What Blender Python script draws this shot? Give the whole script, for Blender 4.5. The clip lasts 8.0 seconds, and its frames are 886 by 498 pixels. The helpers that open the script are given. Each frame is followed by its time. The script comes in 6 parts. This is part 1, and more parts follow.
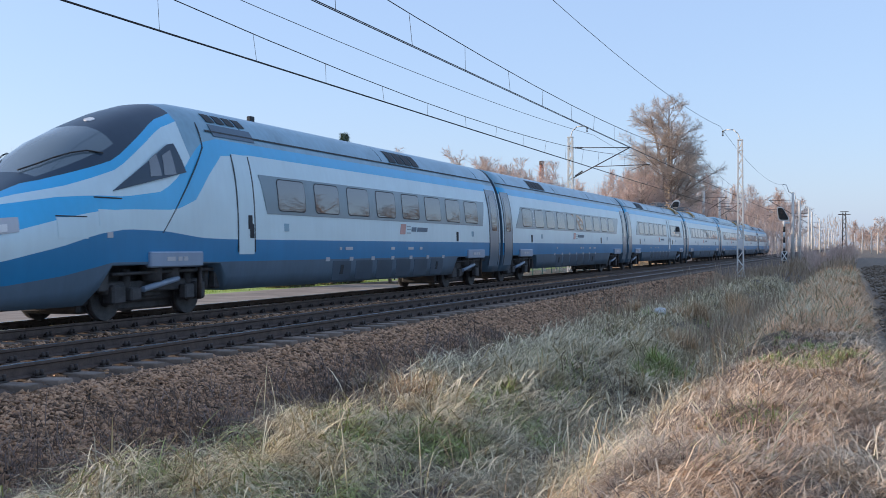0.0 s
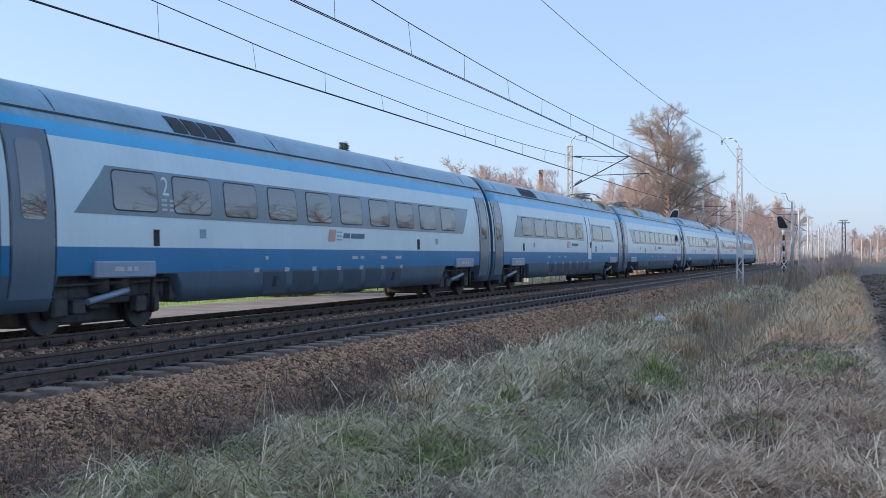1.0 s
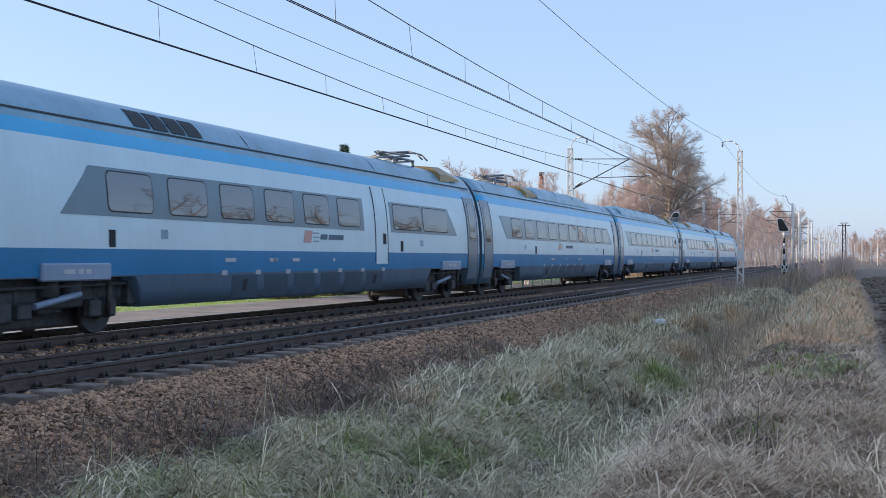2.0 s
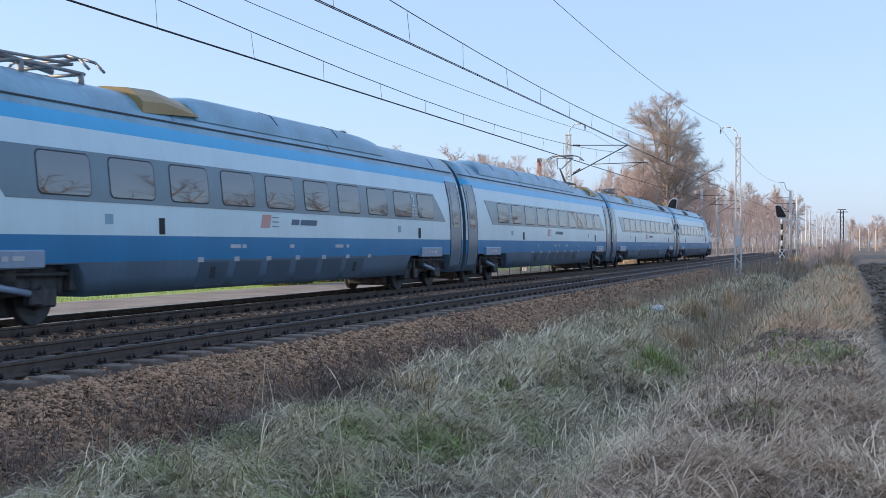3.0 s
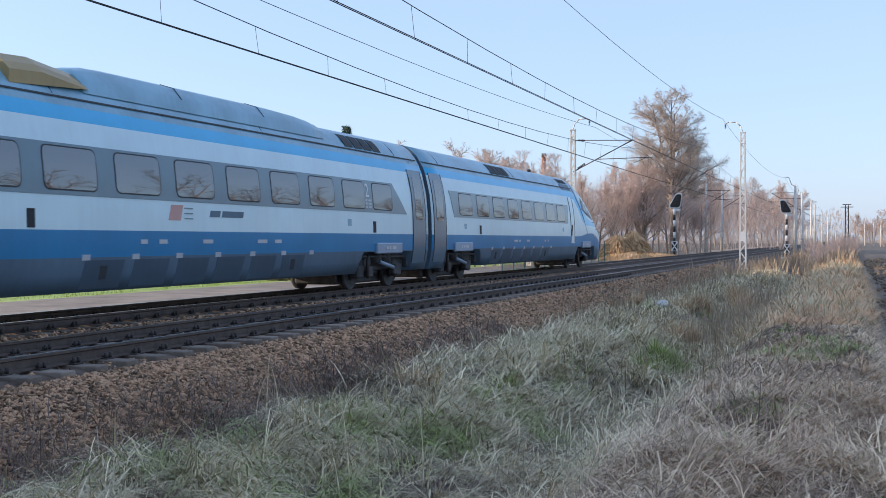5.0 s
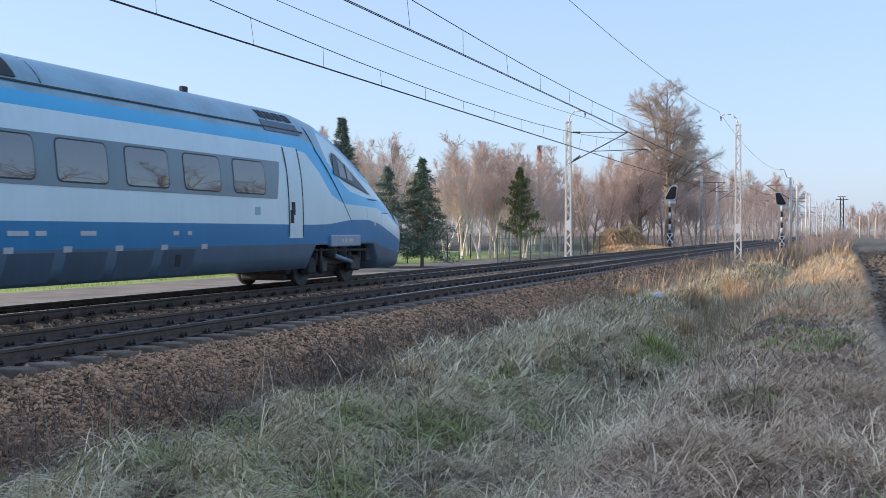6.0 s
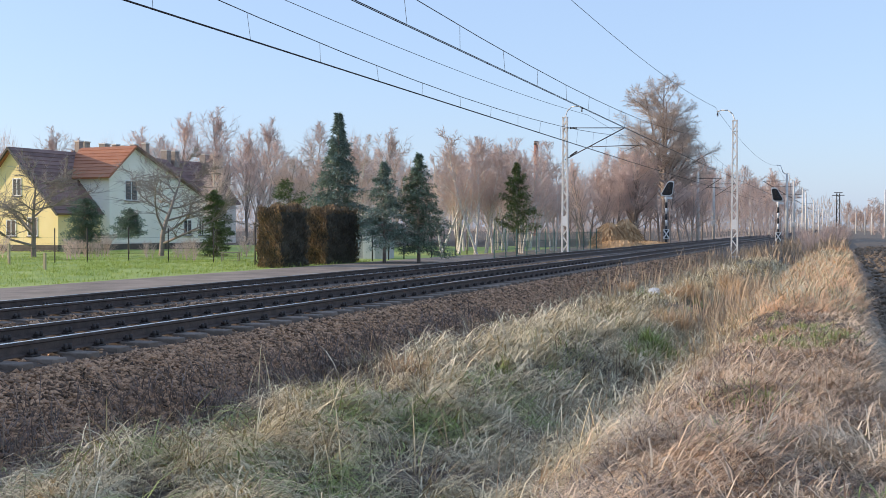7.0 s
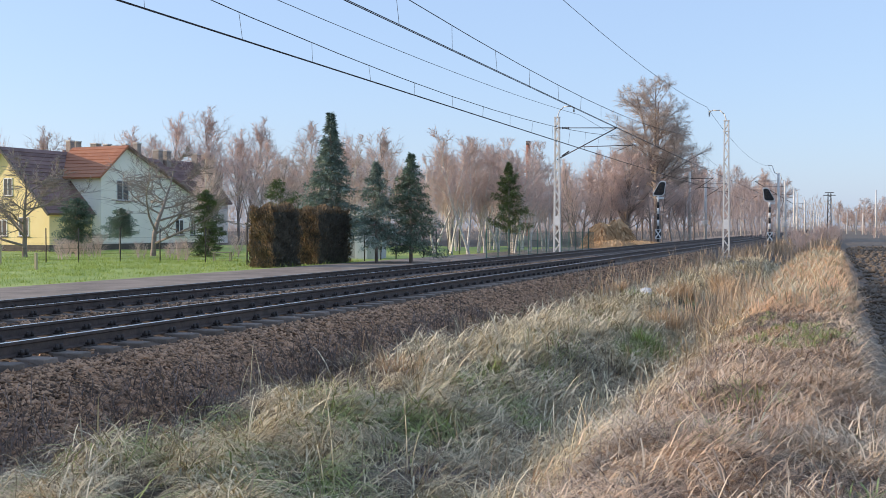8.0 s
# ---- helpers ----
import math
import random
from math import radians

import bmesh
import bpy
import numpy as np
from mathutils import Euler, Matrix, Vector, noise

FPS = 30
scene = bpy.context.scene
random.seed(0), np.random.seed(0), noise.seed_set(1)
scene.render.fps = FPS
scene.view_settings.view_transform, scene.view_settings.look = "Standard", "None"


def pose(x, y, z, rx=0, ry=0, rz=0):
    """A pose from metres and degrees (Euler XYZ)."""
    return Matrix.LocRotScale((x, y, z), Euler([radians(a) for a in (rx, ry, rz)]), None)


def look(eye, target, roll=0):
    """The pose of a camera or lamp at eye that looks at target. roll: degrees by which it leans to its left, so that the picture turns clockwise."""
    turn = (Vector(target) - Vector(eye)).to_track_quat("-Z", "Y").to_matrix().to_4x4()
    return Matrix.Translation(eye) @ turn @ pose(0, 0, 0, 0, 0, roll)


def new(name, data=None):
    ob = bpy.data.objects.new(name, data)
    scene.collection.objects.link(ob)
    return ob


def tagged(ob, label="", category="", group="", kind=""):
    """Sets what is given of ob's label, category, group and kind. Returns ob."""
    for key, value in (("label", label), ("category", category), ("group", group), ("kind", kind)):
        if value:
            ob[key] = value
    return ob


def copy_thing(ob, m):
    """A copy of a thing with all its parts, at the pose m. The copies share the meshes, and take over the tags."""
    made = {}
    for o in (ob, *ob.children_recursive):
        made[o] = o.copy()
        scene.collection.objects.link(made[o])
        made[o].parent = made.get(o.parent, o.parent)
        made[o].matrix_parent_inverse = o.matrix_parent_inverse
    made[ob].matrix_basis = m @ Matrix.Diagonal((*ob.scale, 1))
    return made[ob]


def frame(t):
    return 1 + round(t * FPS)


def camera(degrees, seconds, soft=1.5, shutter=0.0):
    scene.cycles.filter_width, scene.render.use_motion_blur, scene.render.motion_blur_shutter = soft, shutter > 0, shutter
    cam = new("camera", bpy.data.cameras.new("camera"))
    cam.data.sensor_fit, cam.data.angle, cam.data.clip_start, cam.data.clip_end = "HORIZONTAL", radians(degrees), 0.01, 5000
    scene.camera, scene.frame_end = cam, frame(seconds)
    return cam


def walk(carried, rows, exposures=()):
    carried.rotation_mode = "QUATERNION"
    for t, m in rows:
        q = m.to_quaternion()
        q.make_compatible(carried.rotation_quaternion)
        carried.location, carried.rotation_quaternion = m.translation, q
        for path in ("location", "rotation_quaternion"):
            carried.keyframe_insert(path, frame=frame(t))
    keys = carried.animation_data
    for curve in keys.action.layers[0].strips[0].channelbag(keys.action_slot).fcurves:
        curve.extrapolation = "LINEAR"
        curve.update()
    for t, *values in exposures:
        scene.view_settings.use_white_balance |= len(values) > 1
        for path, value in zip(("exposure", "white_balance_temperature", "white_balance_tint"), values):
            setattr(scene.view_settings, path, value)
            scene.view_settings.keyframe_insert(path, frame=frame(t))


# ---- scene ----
cam = camera(43.2, 8.0, soft=0.6, shutter=0.05)
EYE = (0.0, 0.0, 1.325)
TURNS = (
    (0, 19.930, -0.050, 0.124),
    (0.5, 20.015, 0.010, 0.164),
    (1, 19.906, 0.407, 0.190),
    (1.5, 19.945, 0.619, 0.133),
    (3, 19.821, -0.174, 0.116),
    (3.5, 19.798, -0.531, 0.179),
    (4, 20.088, -0.484, 0.184),
    (4.5, 20.116, -0.331, 0.139),
    (6, 19.813, -0.839, 0.064),
    (6.5, 19.843, -0.985, 0.017),
    (7, 19.640, -1.073, 0.000),
    (7.5, 19.296, -1.088, -0.028),
    (8, 19.240, -1.077, 0.004),
)
walk(cam, [(t, pose(*EYE, 90 + pitch, roll, yaw)) for t, yaw, pitch, roll in TURNS],
     exposures=[(0.0, 1.06, 6300, 15), (0.5, 1.15, 6350, 15), (1.5, 1.12, 6350, 15), (3.0, 1.2, 6350, 15), (4.5, 1.25, 6400, 15), (6.0, 1.18, 6450, 14), (8.0, 1.08, 6400, 14)])

# ---- light ----
SUN_EL = radians(12.5)
SUN_DIR = Vector((-0.965 * math.cos(SUN_EL), -0.262 * math.cos(SUN_EL), math.sin(SUN_EL)))
world = bpy.data.worlds.new("sky")
world.use_nodes = True
scene.world = world
wn = world.node_tree
sky = wn.nodes.new("ShaderNodeTexSky")
sky.sky_type = "NISHITA"
sky.sun_disc = False
sky.sun_elevation = SUN_EL
sky.sun_rotation = math.atan2(SUN_DIR.x, SUN_DIR.y)
sky.air_density, sky.dust_density, sky.ozone_density = 1.0, 0.9, 2.0
# thin even haze under the clear sky
haze = wn.nodes.new("ShaderNodeMix")
haze.data_type = "RGBA"
haze.inputs[0].default_value = 0.7
haze.inputs[7].default_value = (1.37, 1.9, 2.82, 1)
wn.links.new(sky.outputs[0], haze.inputs[6])
wn.links.new(haze.outputs[2], wn.nodes["Background"].inputs[0])
wn.nodes["Background"].inputs[1].default_value = 0.15
sun = new("sun", bpy.data.lights.new("sun", "SUN"))
sun.data.energy, sun.data.angle, sun.data.color = 2.0, radians(0.6), (1.0, 0.82, 0.6)
sun.matrix_world = look(SUN_DIR * 60, (0, 0, 0))


# ---- materials ----
def surface(name, dark, light, scale=4.0, rough=0.8, bump=0.0, metal=0.0, fine=40.0, per_object=0.0, island=0.0, spec=0.5, coat=0.0, trans=0.0, tint=None):
    """A material of two colours mixed by noise at two scales, with fine relief; tint: two colours that vary it in patches."""
    m = bpy.data.materials.new(name)
    m.use_nodes = True
    nt = m.node_tree
    n, l = nt.nodes, nt.links
    b = n["Principled BSDF"]
    tc = n.new("ShaderNodeTexCoord")
    big, small = n.new("ShaderNodeTexNoise"), n.new("ShaderNodeTexNoise")
    for node, s in ((big, scale), (small, fine)):
        node.inputs["Scale"].default_value = s
        node.inputs["Detail"].default_value = 5.0
        l.new(tc.outputs["Object"], node.inputs["Vector"])
    add = n.new("ShaderNodeMath")
    add.operation = "MULTIPLY_ADD"
    l.new(small.outputs["Fac"], add.inputs[0])
    add.inputs[1].default_value = 0.45
    l.new(big.outputs["Fac"], add.inputs[2])
    last = add.outputs[0]
    if per_object or island:
        rnd = n.new("ShaderNodeObjectInfo" if per_object else "ShaderNodeNewGeometry")
        vary = n.new("ShaderNodeMath")
        vary.operation = "MULTIPLY_ADD"
        l.new(rnd.outputs["Random" if per_object else "Random Per Island"], vary.inputs[0])
        vary.inputs[1].default_value = per_object or island
        l.new(last, vary.inputs[2])
        last = vary.outputs[0]
    top = per_object or island
    ramp = n.new("ShaderNodeMapRange")
    ramp.inputs[1].default_value, ramp.inputs[2].default_value = 0.42 + top * 0.15, 1.02 + top * 0.6
    l.new(last, ramp.inputs[0])
    mix = n.new("ShaderNodeMix")
    mix.data_type = "RGBA"
    mix.inputs[6].default_value, mix.inputs[7].default_value = (*dark, 1), (*light, 1)
    l.new(ramp.outputs[0], mix.inputs[0])
    colour = mix.outputs[2]
    if tint:
        spots, curve, hue, times = n.new("ShaderNodeTexNoise"), n.new("ShaderNodeMapRange"), n.new("ShaderNodeMix"), n.new("ShaderNodeMix")
        spots.inputs["Scale"].default_value, spots.inputs["Detail"].default_value = 1.1, 6.0
        l.new(tc.outputs["Object"], spots.inputs["Vector"])
        curve.inputs[1].default_value, curve.inputs[2].default_value = 0.36, 0.64
        l.new(spots.outputs["Fac"], curve.inputs[0])
        hue.data_type = times.data_type = "RGBA"
        hue.inputs[6].default_value, hue.inputs[7].default_value = (*tint[0], 1), (*tint[1], 1)
        l.new(curve.outputs[0], hue.inputs[0])
        times.blend_type = "MULTIPLY"
        times.inputs[0].default_value = 1.0
        l.new(colour, times.inputs[6])
        l.new(hue.outputs[2], times.inputs[7])
        colour = times.outputs[2]
    l.new(colour, b.inputs["Base Color"])
    b.inputs["Roughness"].default_value = rough
    b.inputs["Metallic"].default_value = metal
    b.inputs["Specular IOR Level"].default_value = spec
    b.inputs["Coat Weight"].default_value = coat
    b.inputs["Coat Roughness"].default_value = 0.08
    if bump:
        bp = n.new("ShaderNodeBump")
        bp.inputs["Strength"].default_value = bump
        bp.inputs["Distance"].default_value = 0.02
        l.new(small.outputs["Fac"], bp.inputs["Height"])
        l.new(bp.outputs[0], b.inputs["Normal"])
    if trans:
        thin, both = n.new("ShaderNodeBsdfTranslucent"), n.new("ShaderNodeMixShader")
        l.new(mix.outputs[2], thin.inputs["Color"])
        both.inputs[0].default_value = trans
        l.new(b.outputs[0], both.inputs[1])
        l.new(thin.outputs[0], both.inputs[2])
        l.new(both.outputs[0], n["Material Output"].inputs["Surface"])
    return m


M_BALLAST = surface("ballast_bed", (0.06, 0.042, 0.032), (0.17, 0.12, 0.09), 1.2, 0.95, 0.8, fine=26)
M_STONE = surface("ballast_stone", (0.05, 0.03, 0.019), (0.62, 0.37, 0.22), 1.5, 0.85, 0.4, fine=60, island=1.4)
M_SOIL = surface("grass_soil", (0.055, 0.042, 0.03), (0.2, 0.155, 0.11), 0.7, 0.95, 0.8, fine=14)
M_LAWN = surface("lawn", (0.22, 0.32, 0.06), (0.48, 0.54, 0.15), 0.35, 0.95, 0.6, fine=7)
M_ROAD = surface("gravel_road", (0.17, 0.13, 0.1), (0.42, 0.325, 0.25), 0.9, 0.95, 0.9, fine=18)
M_FIELD = surface("ploughed_earth", (0.1, 0.078, 0.058), (0.27, 0.21, 0.155), 1.5, 0.95, 0.9, fine=12)
M_RAIL = surface("rusty_rail_side", (0.05, 0.036, 0.03), (0.12, 0.085, 0.07), 6, 0.75, 0.3)
M_RAILTOP = surface("polished_rail_head", (0.7, 0.7, 0.72), (0.9, 0.9, 0.92), 3, 0.2, metal=1.0)
M_SLEEPER = surface("oiled_wood_sleeper", (0.11, 0.085, 0.068), (0.32, 0.255, 0.21), 3, 0.9, 0.5, fine=30, per_object=0.4)
M_STEEL = surface("dark_steel", (0.03, 0.025, 0.022), (0.07, 0.055, 0.05), 8, 0.6, 0.2, metal=0.3)
M_MAST = surface("pale_painted_mast_steel", (0.58, 0.56, 0.52), (0.82, 0.8, 0.76), 2, 0.55, 0.1)
M_CONCRETE = surface("concrete", (0.56, 0.53, 0.48), (0.8, 0.77, 0.72), 2, 0.9, 0.4)
M_WIRE = surface("copper_wire", (0.03, 0.028, 0.028), (0.06, 0.05, 0.045), 8, 0.6, metal=0.4)
M_BLACK = surface("black_paint", (0.012, 0.012, 0.013), (0.025, 0.025, 0.026), 5, 0.5)
M_WHITE = surface("white_paint", (0.66, 0.66, 0.65), (0.82, 0.82, 0.8), 3, 0.5)
M_BARK = surface("grey_bark", (0.17, 0.14, 0.115), (0.42, 0.35, 0.3), 3, 0.9, 0.5, per_object=0.3)
M_TWIG = surface("reddish_twig", (0.42, 0.31, 0.26), (0.84, 0.66, 0.57), 2, 0.9, per_object=0.4)
M_BIRCH = surface("birch_bark", (0.4, 0.36, 0.32), (0.86, 0.82, 0.76), 5, 0.85, 0.3)
M_SPRUCE = surface("spruce_needles", (0.05, 0.085, 0.055), (0.22, 0.3, 0.2), 1.5, 0.8, island=0.5)
M_HEDGE = surface("thuja_hedge", (0.045, 0.044, 0.034), (0.17, 0.155, 0.115), 1.0, 0.85, island=0.5)
M_HEDGESUNLIT = surface("thuja_brown_sunlit", (0.11, 0.07, 0.035), (0.4, 0.27, 0.15), 2.0, 0.85, island=0.5)


# ---- mesh tools ----
def link_mesh(name, verts, faces, mats, idx=None, smooth=False):
    me = bpy.data.meshes.new(name)
    me.from_pydata([tuple(v) for v in verts], [], faces)
    for m in (mats if isinstance(mats, (list, tuple)) else [mats]):
        me.materials.append(m)
    if idx is not None:
        me.polygons.foreach_set("material_index", np.asarray(idx, dtype=np.int32))
    if smooth:
        me.polygons.foreach_set("use_smooth", np.ones(len(me.polygons), dtype=bool))
    me.update()
    return new(name, me)


def fast_mesh(name, V, F, mats, idx=None):
    """A mesh from numpy arrays: V (n,3), F (m,k) faces of one size."""
    me = bpy.data.meshes.new(name)
    m, k = F.shape
    me.vertices.add(len(V))
    me.vertices.foreach_set("co", np.ascontiguousarray(V, dtype=np.float32).ravel())
    me.loops.add(m * k)
    me.loops.foreach_set("vertex_index", np.ascontiguousarray(F, dtype=np.int32).ravel())
    me.polygons.add(m)
    me.polygons.foreach_set("loop_start", np.arange(0, m * k, k, dtype=np.int32))
    for mt in (mats if isinstance(mats, (list, tuple)) else [mats]):
        me.materials.append(mt)
    if idx is not None:
        me.polygons.foreach_set("material_index", np.asarray(idx, dtype=np.int32))
    me.update(calc_edges=True)
    me.validate()
    return me


def part(name, bm, material, parent, label=""):
    me = bpy.data.meshes.new(name)
    bm.to_mesh(me)
    bm.free()
    for m in (material if isinstance(material, (list, tuple)) else [material]):
        me.materials.append(m)
    ob = new(name, me)
    ob.parent = parent
    return tagged(ob, label)


def share(name, me, parent, m=None, label=""):
    ob = new(name, me)
    ob.parent = parent
    if m is not None:
        ob.matrix_basis = m
    return tagged(ob, label)


def empty(name, m=None):
    ob = new(name)
    ob.empty_display_size = 0.3
    if m is not None:
        ob.matrix_basis = m
    return ob


def box(bm, x0, y0, z0, x1, y1, z1, bevel=0.0, mat=0, m=None):
    """A bevelled box between two corners, added to bm."""
    r = bmesh.ops.create_cube(bm, size=1.0)
    vs = r["verts"]
    t = Matrix.Translation(((x0 + x1) / 2, (y0 + y1) / 2, (z0 + z1) / 2)) @ Matrix.Diagonal((x1 - x0, y1 - y0, z1 - z0, 1))
    bmesh.ops.transform(bm, matrix=(m @ t if m is not None else t), verts=vs)
    faces = {f for v in vs for f in v.link_faces}
    if bevel:
        g = bmesh.ops.bevel(bm, geom=list({e for v in vs for e in v.link_edges}), offset=bevel, segments=1, affect="EDGES")
        faces = {f for f in g["faces"]} | {f for f in faces if f.is_valid}
        for f in list(faces):
            for e in f.edges:
                faces |= set(e.link_faces)
    for f in faces:
        if f.is_valid:
            f.material_index = mat
    return bm


def rod(bm, p, q, r0, r1=None, sides=8, mat=0):
    """A round bar from p to q, added to bm."""
    p, q = Vector(p), Vector(q)
    d = q - p
    res = bmesh.ops.create_cone(bm, cap_ends=True, segments=sides, radius1=r0, radius2=r0 if r1 is None else r1, depth=d.length)
    bmesh.ops.transform(bm, matrix=Matrix.Translation((p + q) / 2) @ d.to_track_quat("Z", "Y").to_matrix().to_4x4(), verts=res["verts"])
    for f in {f for v in res["verts"] for f in v.link_faces}:
        f.material_index = mat
        f.smooth = len(f.verts) == 4
    return bm


def flat_bar(bm, p, q, w, mat=0):
    """A square bar from p to q."""
    p, q = Vector(p), Vector(q)
    d = q - p
    res = bmesh.ops.create_cube(bm, size=1.0)
    m = Matrix.Translation((p + q) / 2) @ d.to_track_quat("Z", "Y").to_matrix().to_4x4() @ Matrix.Diagonal((w, w, d.length, 1))
    bmesh.ops.transform(bm, matrix=m, verts=res["verts"])
    for f in {f for v in res["verts"] for f in v.link_faces}:
        f.material_index = mat
    return bm


# ---- ground ----
RAILS_NEAR = (-9.02, -10.47)
RAILS_FAR = (-12.95, -14.40)
PROFILE = ((-1500, -0.9), (-90, -0.75), (-40, -0.7), (-26.5, -0.68), (-25.5, -0.62), (-18, -0.62), (-17.2, -0.6), (-16.3, -0.23), (-15.6, -0.21),
           (-12.3, -0.21), (-11.7, -0.28), (-11.1, -0.21), (-8.75, -0.215), (-8.3, -0.3), (-7.0, -0.86), (-6.2, -0.88), (-5.2, -0.74), (-4.4, -0.8),
           (-3.6, -1.1), (-3.0, -1.32), (-2.5, -1.2), (-1.75, -0.62), (-1.2, -0.4), (-0.3, -0.32), (0.25, -0.34), (0.5, -0.52), (0.9, -0.7),
           (1.4, -0.56), (2.2, -0.44), (60, -0.45), (1500, -0.6))
PX = np.array([p[0] for p in PROFILE])
PZ = np.array([p[1] for p in PROFILE])


def ground_z(x, y):
    """The height of the ground."""
    x, y = np.asarray(x, float), np.asarray(y, float)
    z = np.interp(x, PX, PZ)
    grass = np.clip((x + 7.3) / 1.0, 0, 1) * np.clip((0.5 - x) / 0.4, 0, 1)
    wob = (np.sin(x * 1.9 + y * 0.83) * np.sin(y * 1.27 - x * 0.6) * 0.6 + np.sin(x * 3.7 + 1.3) * np.sin(y * 2.9 + x) * 0.35
           + np.sin(x * 0.9 - y * 0.37 + 0.6) * 0.6)
    hump = np.sin(x * 4.3 + 1.7 * np.sin(y * 0.9)) * np.sin(y * 3.1 + 1.3 * np.sin(x * 1.7)) * 0.075
    z = z + grass * (wob * 0.1 + hump)
    field = np.clip((x - 0.9) / 0.8, 0, 1) * np.clip((90 - y) / 60, 0, 1)
    z = z + field * (np.sin(x * 4.1 + 0.6 * np.sin(y * 0.8)) * 0.06 + np.sin(x * 9 + y * 7) * np.sin(y * 5.3 - x * 3) * 0.05)
    lawn = np.clip((-26.5 - x) / 3, 0, 1)
    return z + lawn * 0.06 * np.sin(x * 0.7) * np.sin(y * 0.45)


def axis(pieces):
    out = []
    for a, b, step in pieces:
        out.extend(np.arange(a, b, step))
    return np.array(out + [pieces[-1][1]])


def build_ground():
    xs = axis(((-1500, -200, 130), (-200, -60, 10), (-60, -26, 1.5), (-26, -17.5, 0.7), (-17.5, -8, 0.35), (-8, 4, 0.14), (4, 20, 0.5), (20, 100, 8), (100, 1500, 140)))
    ys = axis(((-150, -10, 10), (-10, 3, 1.0), (3, 30, 0.2), (30, 80, 0.6), (80, 260, 4), (260, 700, 22), (700, 3000, 230)))
    X, Y = np.meshgrid(xs, ys)
    V = np.stack([X, Y, ground_z(X, Y)], -1).reshape(-1, 3)
    nx, ny = len(xs), len(ys)
    i = (np.arange(ny - 1)[:, None] * nx + np.arange(nx - 1)[None]).ravel()
    F = np.stack([i, i + 1, i + nx + 1, i + nx], 1)
    cx = ((X[:-1, :-1] + X[:-1, 1:]) / 2).ravel()
    cy = ((Y[:-1, :-1] + Y[1:, :-1]) / 2).ravel()
    idx = np.select([(cx < -26) & (cx > -120) & (cy > 20) & (cy < 118), cx < -26, cx < -17.2, cx < -7.1, cx < 0.42], [2, 1, 3, 0, 1], 4)
    me = fast_mesh("ground", V, F, [M_BALLAST, M_SOIL, M_LAWN, M_ROAD, M_FIELD], idx)
    me.polygons.foreach_set("use_smooth", np.ones(len(me.polygons), dtype=bool))
    tagged(new("ground", me), "railway embankment, grassy ditch, gravel road, lawn and ploughed field", "ground", kind="structure")


build_ground()


# ---- tracks ----
def rail_mesh(y0, y1):
    prof = [(-0.075, -0.172), (0.075, -0.172), (0.075, -0.16), (0.012, -0.14), (0.01, -0.05), (0.036, -0.035), (0.036, -0.004), (0.034, 0.0),
            (-0.034, 0.0), (-0.036, -0.004), (-0.036, -0.035), (-0.01, -0.05), (-0.012, -0.14), (-0.075, -0.16)]
    ys = [y0, y1]
    n = len(prof)
    V = [(x, y, z) for y in ys for x, z in prof]
    F = [(k, (k + 1) % n, n + (k + 1) % n, n + k) for k in range(n)] + [tuple(range(n))[::-1], tuple(range(n, 2 * n))]
    idx = [1 if k == 7 else 0 for k in range(n)] + [0, 0]
    me = bpy.data.meshes.new("rail")
    me.from_pydata(V, [], F)
    me.materials.append(M_RAIL)
    me.materials.append(M_RAILTOP)
    me.polygons.foreach_set("material_index", idx)
    me.update()
    return me


def sleeper_mesh():
    bm = bmesh.new()
    box(bm, -1.25, -0.125, -0.33, 1.25, 0.125, -0.172, 0.012)
    me = bpy.data.meshes.new("sleeper")
    bm.to_mesh(me)
    bm.free()
    me.materials.append(M_SLEEPER)
    return me


def fastening_mesh():
    bm = bmesh.new()
    box(bm, -0.17, -0.08, -0.175, 0.17, 0.08, -0.155, 0.004)
    for s in (-1, 1):
        for y in (-0.045, 0.045):
            rod(bm, (s * 0.125, y, -0.16), (s * 0.125, y, -0.085), 0.022, sides=6)
        box(bm, s * 0.095 - 0.03, -0.055, -0.15, s * 0.095 + 0.03, 0.055, -0.115, 0.01)
    me = bpy.data.meshes.new("rail_fastening")
    bm.to_mesh(me)
    bm.free()
    me.materials.append(M_STEEL)
    return me


